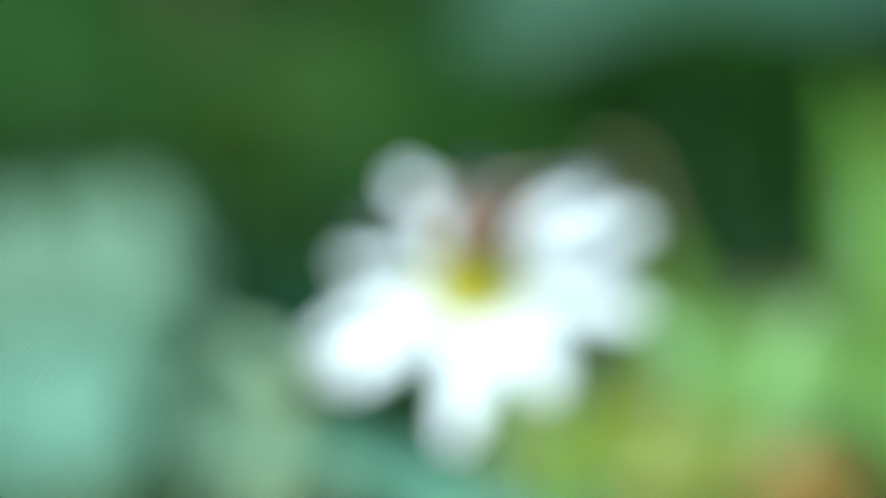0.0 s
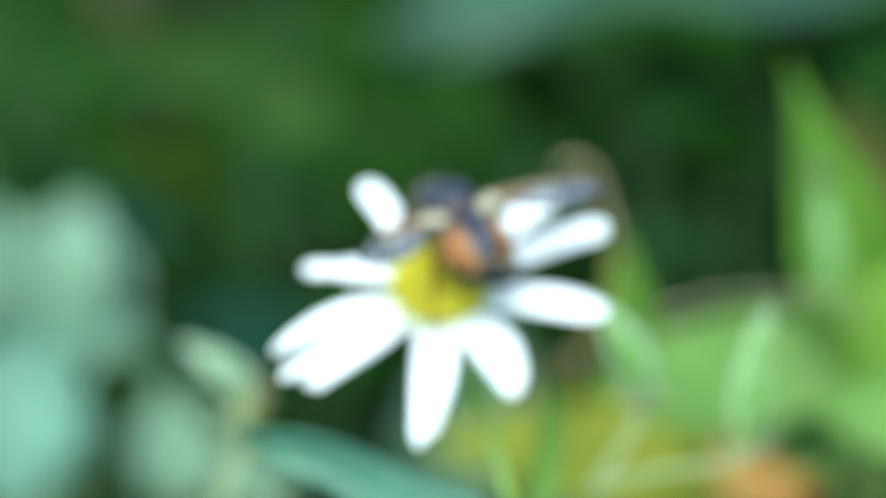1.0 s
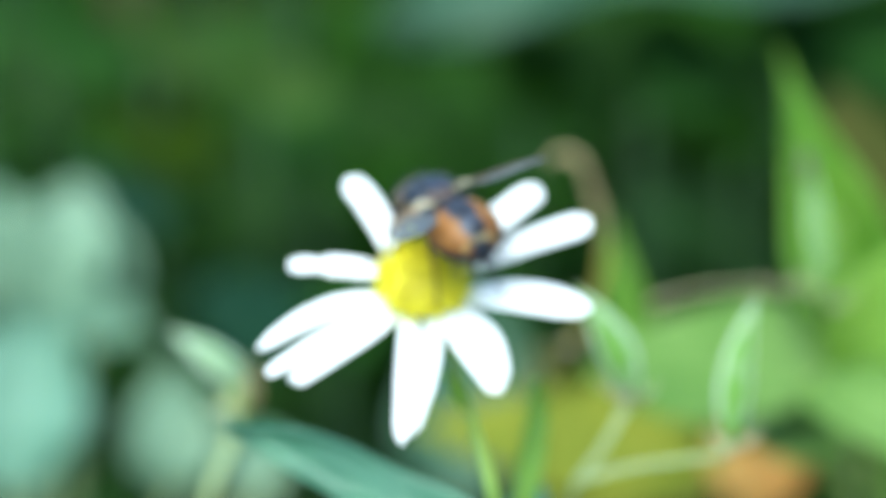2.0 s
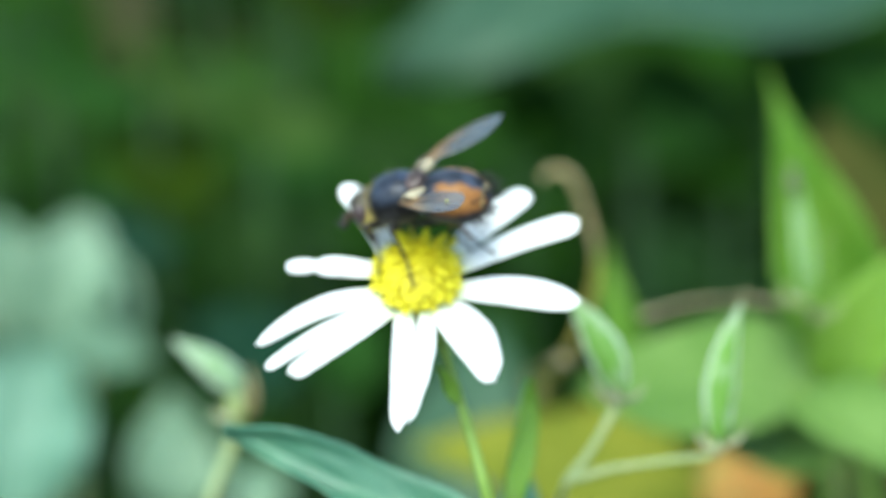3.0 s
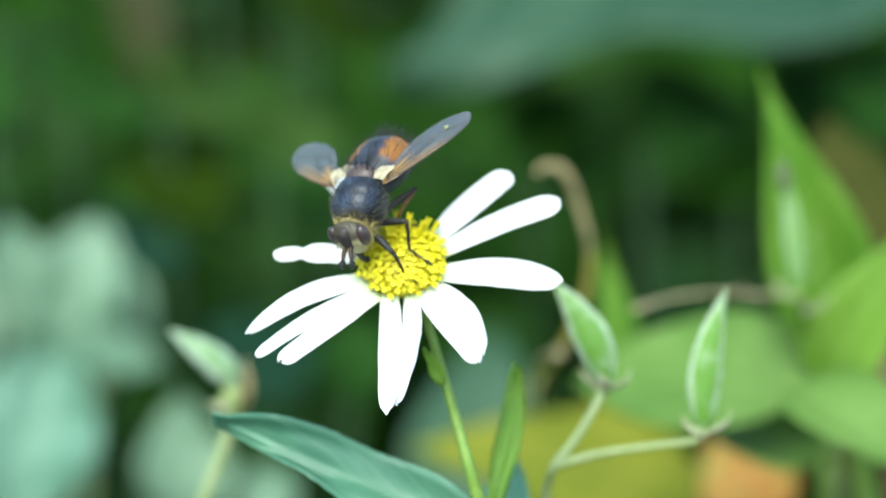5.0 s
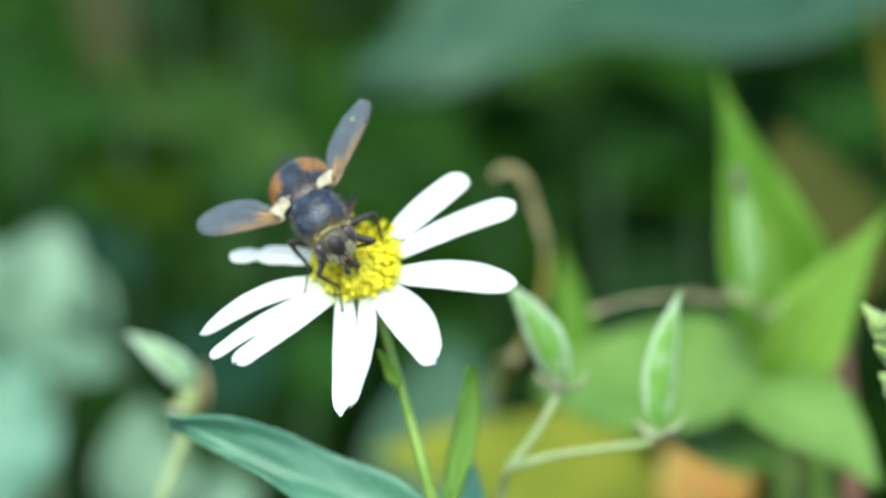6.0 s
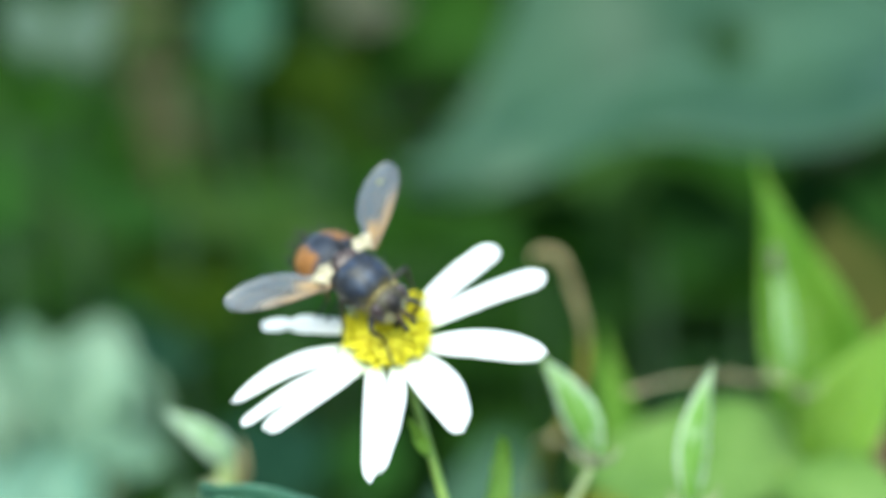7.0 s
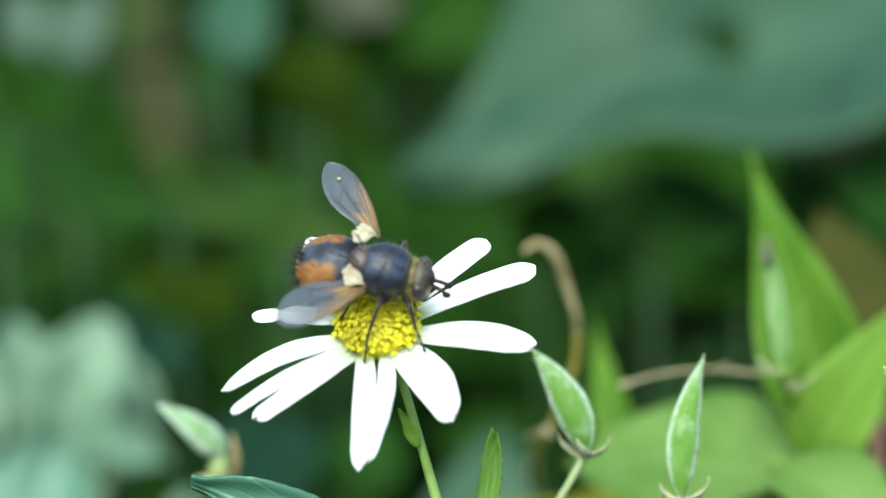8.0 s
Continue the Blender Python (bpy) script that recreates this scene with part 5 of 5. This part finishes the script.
        wings.append(w)
    # legs: a thigh that carries shin and foot; each runs along its own x axis
    legs = []
    for side in (1, -1):
        for root, stand, (thigh, shin, foot), knee in LEG_PAIRS:
            hind = root[0] < -0.5
            bm = bmesh.new()
            leg(bm, ((0, 0, 0), (thigh * 0.45, 0, 0.06), (thigh, 0, 0)), (0.25, 0.31, 0.18))
            lg = part("leg", bm, BLACK, t, "black bristly thigh", world=False, m=Matrix.Translation(Vector((root[0], root[1] * side, root[2])) * MM))
            bm = bmesh.new()
            leg(bm, ((0, 0, 0), (shin * 0.5, 0, 0.04), (shin, 0, 0)), (0.17, 0.14, 0.11))
            for _ in range(12):
                p = Vector((shin * rng.uniform(0.1, 0.98), 0, 0))
                d = Vector((0.35, rng.uniform(-1, 1), rng.uniform(-1, 1))).normalized() * 0.42
                leg(bm, (p, p + d), (0.03, 0.01))
            sh = part("shin", bm, ORANGE_LEG if hind else BROWN_LEG, lg, "brown shin" if not hind else "orange-brown shin", world=False)
            bm = bmesh.new()
            joints = 5
            for k in range(joints):
                a, b = foot * k / joints, foot * (k + 1) / joints
                leg(bm, ((a, 0, 0), ((a + b) / 2, 0, 0.02), (b, 0, 0)), (0.07, 0.10, 0.07) if k < joints - 1 else (0.08, 0.12, 0.09))
            ft = part("foot", bm, BLACK, lg, "", world=False)
            legs.append((lg, sh, ft, Vector((root[0], root[1] * side, root[2])), (stand[0], stand[1] * side), (thigh, shin, foot), Vector((knee[0], knee[1] * side, knee[2]))))
    t.scale = (FLY_SIZE,) * 3
    return t, wings, legs


FLY, WINGS, LEGS = fly()


# ---------------------------------------------------------------- what moves
BODY = (
    # seconds; place on the flower, mm; yaw, pitch, roll; sweep and lift of the left and of the right wing, degrees
    (0.00, 0.59, 3.46, 5.28, 93.17, -14.51, -4.12, 37.65, 8.90, 23.19, 10.97),
    (0.50, 0.16, 3.59, 5.29, 104.67, -12.66, -2.72, 37.65, 8.90, 23.19, 10.97),
    (1.00, 1.01, 2.72, 5.24, 114.21, 0.33, 5.36, 29.95, 14.36, 23.19, 10.97),
    (1.50, 0.77, 2.57, 5.38, 115.30, -2.00, 2.15, 49.78, 30.54, 58.46, 37.99),
    (1.80, 0.92, 2.75, 5.30, 118.45, -6.29, 2.62, 52.41, 26.45, 58.30, 34.36),
    (2.00, 1.08, 3.07, 5.25, 120.66, -8.41, 3.97, 54.93, 24.13, 58.69, 34.95),
    (2.20, 1.47, 3.46, 5.28, 130.05, -4.31, 8.90, 49.46, 22.75, 66.99, 39.61),
    (3.30, -2.01, 3.82, 5.31, 183.04, -2.48, 15.45, 39.84, 24.88, 25.62, -3.67),
    (3.50, -2.00, 3.89, 5.38, 189.44, 3.21, 16.49, 42.12, 24.64, 23.79, -1.24),
    (3.60, -2.09, 3.38, 5.53, 191.78, -1.31, 16.23, 45.27, 24.78, 22.28, -3.30),
    (4.00, -2.36, 3.27, 5.45, 195.56, -1.94, 17.32, 40.37, 25.77, 22.75, -0.65),
    (4.20, -2.40, 3.19, 5.41, 202.76, -1.32, 18.19, 40.30, 22.32, 23.78, -0.33),
    (5.30, -3.22, 1.15, 5.21, 264.47, 12.64, 23.19, 50.77, 4.77, 41.78, -2.50),
    (5.50, -3.37, 0.64, 5.22, 279.82, 18.17, 23.13, 44.57, 6.70, 40.78, 0.96),
    (6.00, -2.66, 0.36, 5.31, 288.99, 17.69, 21.80, 44.46, 6.31, 40.52, 1.87),
    (6.40, -2.33, 1.38, 5.25, 300.67, 19.94, 16.35, 39.82, 11.13, 44.42, 4.66),
    (6.70, -1.93, 1.30, 5.20, 307.46, 17.52, 12.26, 36.51, 9.85, 42.42, 4.18),
    (7.00, -1.66, 0.90, 5.16, 311.68, 15.83, 8.96, 32.89, 10.31, 40.03, 4.03),
    (7.50, 0.14, 0.31, 5.11, 332.00, 11.18, 5.90, 35.12, 11.12, 24.81, 22.20),
    (8.00, 0.81, 1.10, 5.16, 345.92, 10.66, 11.22, 34.83, 1.72, 28.54, 28.58),
)
NODS = (
    # seconds; tilt towards the viewer and sideways, degrees
    (0.0, 7.45, -1.53),
    (0.5, 4.94, -1.02),
    (1.0, 3.71, -1.58),
    (1.5, 2.85, -1.21),
    (2.0, 4.50, -1.50),
    (2.2, 4.20, -1.50),
    (3.3, 0.60, -0.20),
    (3.5, 0.03, 0.06),
    (4.0, 2.14, 0.78),
    (5.5, 3.40, 1.40),
    (6.0, 3.35, 1.00),
    (6.5, 2.79, 1.17),
    (7.0, 3.47, 0.96),
    (7.5, 2.80, 0.76),
    (8.0, 1.73, 0.63),
)


def smooth(table, t):
    """A smooth course through the rows of a table whose first column is the time."""
    k = max(i for i in range(len(table) - 1) if table[i][0] <= t or i == 0)
    a, b = np.array(table[k]), np.array(table[k + 1])
    before, after = np.array(table[max(k - 1, 0)]), np.array(table[min(k + 2, len(table) - 1)])
    span = b[0] - a[0]
    f = (t - a[0]) / span
    m0 = (b - before) / (b[0] - before[0]) * span
    m1 = (after - a) / (after[0] - a[0]) * span
    return list(a * (2 * f ** 3 - 3 * f * f + 1) + m0 * (f ** 3 - 2 * f * f + f) + b * (3 * f * f - 2 * f ** 3) + m1 * (f ** 3 - f * f))[1:]


PETAL_WAYS = (124, 164, 206, 215, 263, 307, 352, 23, 44)


def on_head(x, y):
    """Where a foot rests near x, y on the flower's own plane: on the florets or on a petal, millimetres."""
    r, a = math.hypot(x, y), math.degrees(math.atan2(y, x))
    off = min((abs((a - w + 180) % 360 - 180) for w in PETAL_WAYS))
    hold = min(r, 6.2 if off < 9 else 3.15)
    x, y, r = x * hold / r, y * hold / r, hold
    return Vector((x, y, height(x, y)))


def height(x, y):
    """How high the florets or the petals stand over the flower's plane, millimetres."""
    r = math.hypot(x, y)
    return 1.7 * math.sqrt(max(0, 1 - (r / 3.4) ** 2)) + 0.75 if r < 3.3 else 0.45 - 0.06 * (r - 3.3)


# where single feet stand on the daisy: leg, from, to, place on the flower, mm
FOOTHOLDS = (
    (0, 3.0, 3.6, -2.78, -1.75), (0, 3.7, 4.4, -2.44, -1.15), (0, 5.8, 6.2, 0.19, -2.32), (0, 6.3, 8.0, 3.45, -0.6),
    (1, 3.0, 4.5, -0.2, -2.27), (1, 5.2, 5.8, 0.32, -2.6),
    (2, 3.0, 3.7, 6.31, 2.19), (2, 3.8, 4.5, 5.7, 2.21), (2, 6.6, 8.0, -5.0, 1.5),
    (3, 5.2, 6.2, -1.12, -4.85), (3, 6.3, 6.7, -1.48, -3.17), (3, 7.3, 7.7, 2.66, -4.59), (3, 7.8, 8.0, 3.89, -3.25),
    (4, 5.2, 5.8, -3.95, 0.39), (4, 7.3, 7.7, -3.83, -2.71), (4, 7.8, 8.0, -0.99, -4.18),
    (5, 3.0, 4.2, 3.27, 1.29), (5, 7.8, 8.0, -2.86, -0.59),
)


def bone(start, end, up):
    """The pose of a limb's piece from start to end, along its x axis."""
    x = (end - start).normalized()
    y = up.cross(x).normalized()
    z = x.cross(y)
    m = Matrix((x, y, z)).transposed().to_4x4()
    m.translation = start * MM
    return m


def motions():
    times = [round(0.1 * i, 1) for i in range(81)]
    bodies, rows, left, right, heads = [], [], [], [], []
    for t in times:
        x, y, z, yaw, pitch, roll, ls, le, rs, re = smooth(BODY, t)
        body = pose(x * MM, y * MM, z * MM, roll, -pitch, yaw)
        bodies.append(body)
        rows.append((t, FLOWER @ body))
        twist = float(np.interp(t, (0, 3, 3.3, 4.2, 5.3, 6.4, 7, 7.5, 8), (10, 10, 18, 17, 0, 0, 8, 12, 30)))
        left.append((t, pose(WING_ROOT[0] * MM, WING_ROOT[1] * MM, WING_ROOT[2] * MM, le, 0, ls) @ pose(0, 0, 0, 0, twist, 0)))
        twist = float(np.interp(t, (0, 3, 3.3, 4.2, 5.3, 6.4, 7, 7.5, 8), (10, 20, 25, 27, 12, 14, 16, 21, 24)))
        right.append((t, pose(WING_ROOT[0] * MM, -WING_ROOT[1] * MM, WING_ROOT[2] * MM, -re, 0, -rs) @ pose(0, 0, 0, 0, twist, 0)))
        heads.append(nod(*smooth(NODS, t)))
    walk(FLY, rows)
    # the head of the daisy nods under the fly
    walk(HEAD, [(t, HEAD_BASE @ m) for t, m in zip(times, heads)])
    walk(WINGS[0], left)
    walk(WINGS[1], right)
    # each foot stands on the florets or petals and steps after the body as it turns
    for number, (limb, shin, foot, root, stand, (thigh_long, shin_long, foot_long), knee_way) in enumerate(LEGS):
        wanted, fixed = [], []
        for t, body, head in zip(times, bodies, heads):
            hold = [h for h in FOOTHOLDS if h[0] == number and h[1] <= t <= h[2]]
            fixed.append(bool(hold))
            if hold:
                wanted.append(Vector((hold[0][3], hold[0][4], height(hold[0][3], hold[0][4]))))
                continue
            q = head.inverted() @ body @ (Vector((stand[0], stand[1], -4.5)) * MM * FLY_SIZE) / MM
            wanted.append(on_head(q.x, q.y))
        at, steps, path = wanted[0], 0, []
        for i in range(len(times)):
            if steps == 0 and (wanted[i] - at).length > (0.2 if fixed[i] else 1.1 + 0.25 * (number % 3)):
                start, goal, steps = at, wanted[i if fixed[i] else min(i + 3, len(times) - 1)], 2
            if steps:
                steps -= 1
                at = goal if steps == 0 else start.lerp(goal, 0.5) + Vector((0, 0, 0.7))
            path.append(at)
        poses = [[], [], []]
        for t, body, head, place in zip(times, bodies, heads, path):
            toe = body.inverted() @ head @ (place * MM) / (MM * FLY_SIZE)
            out = Vector((toe.x - root.x, toe.y - root.y, 0)).normalized()
            ankle = toe - (out * 0.72 + Vector((0, 0, -0.69))).normalized() * foot_long
            reach = ankle - root
            span = min(reach.length, (thigh_long + shin_long) * 0.985)
            way = reach.normalized()
            ankle = root + way * span
            along = (thigh_long ** 2 - shin_long ** 2 + span ** 2) / (2 * span)
            high = math.sqrt(max(0.01, thigh_long ** 2 - along ** 2))
            pole = (knee_way - way * knee_way.dot(way)).normalized()
            knee = root + way * along + pole * high
            m = bone(root, knee, pole)
            poses[0].append((t, m))
            poses[1].append((t, m.inverted() @ bone(knee, ankle, pole)))
            poses[2].append((t, m.inverted() @ bone(ankle, ankle + (toe - ankle).normalized(), pole)))
        for piece, keyed in zip((limb, shin, foot), poses):
            walk(piece, keyed)
    # the long leaf of the daisy sinks a little as the stem settles
    hinge = Matrix.Translation(Vector((0.0070, -0.0043, 0.4270)) - PLACE[LANCE].translation)
    walk(LANCE, [(t, hinge @ Matrix.Rotation(radians(a), 4, "Y") @ hinge.inverted()) for t, a in ((0.0, 3.0), (2.2, 3.0), (3.3, 0.3), (3.5, 0.0), (8.0, 0.0))])
    # the plane of sharp focus
    walk(focus_target, [
        (0.0, pose(-0.0012, -0.0872, 0.4867)),
        (0.3, pose(-0.0005, -0.0815, 0.4836)),
        (0.5, pose(-0.0001, -0.0755, 0.4809)),
        (0.8, pose(-0.0003, -0.0487, 0.4715)),
        (1.0, pose(-0.0002, -0.0408, 0.4688)),
        (1.5, pose(0.0001, -0.0276, 0.4639)),
        (2.0, pose(0.0013, -0.0285, 0.4639)),
        (2.2, pose(0.0019, -0.0285, 0.4637)),
        (3.3, pose(0.0023, -0.0078, 0.4552)),
        (3.5, pose(0.0023, -0.0024, 0.4534)),
        (4.0, pose(0.0023, -0.0105, 0.4557)),
        (4.2, pose(0.0026, -0.0082, 0.4549)),
        (5.3, pose(0.0037, -0.0087, 0.4544)),
        (5.5, pose(0.0047, -0.0096, 0.4549)),
        (6.0, pose(0.0068, -0.0120, 0.4557)),
        (6.5, pose(0.0077, -0.0135, 0.4573)),
        (7.0, pose(0.0046, -0.0180, 0.4620)),
        (7.4, pose(0.0048, -0.0065, 0.4590)),
        (7.6, pose(0.0049, -0.0035, 0.4578)),
        (8.0, pose(0.0051, 0.0066, 0.4545)),
    ])


motions()
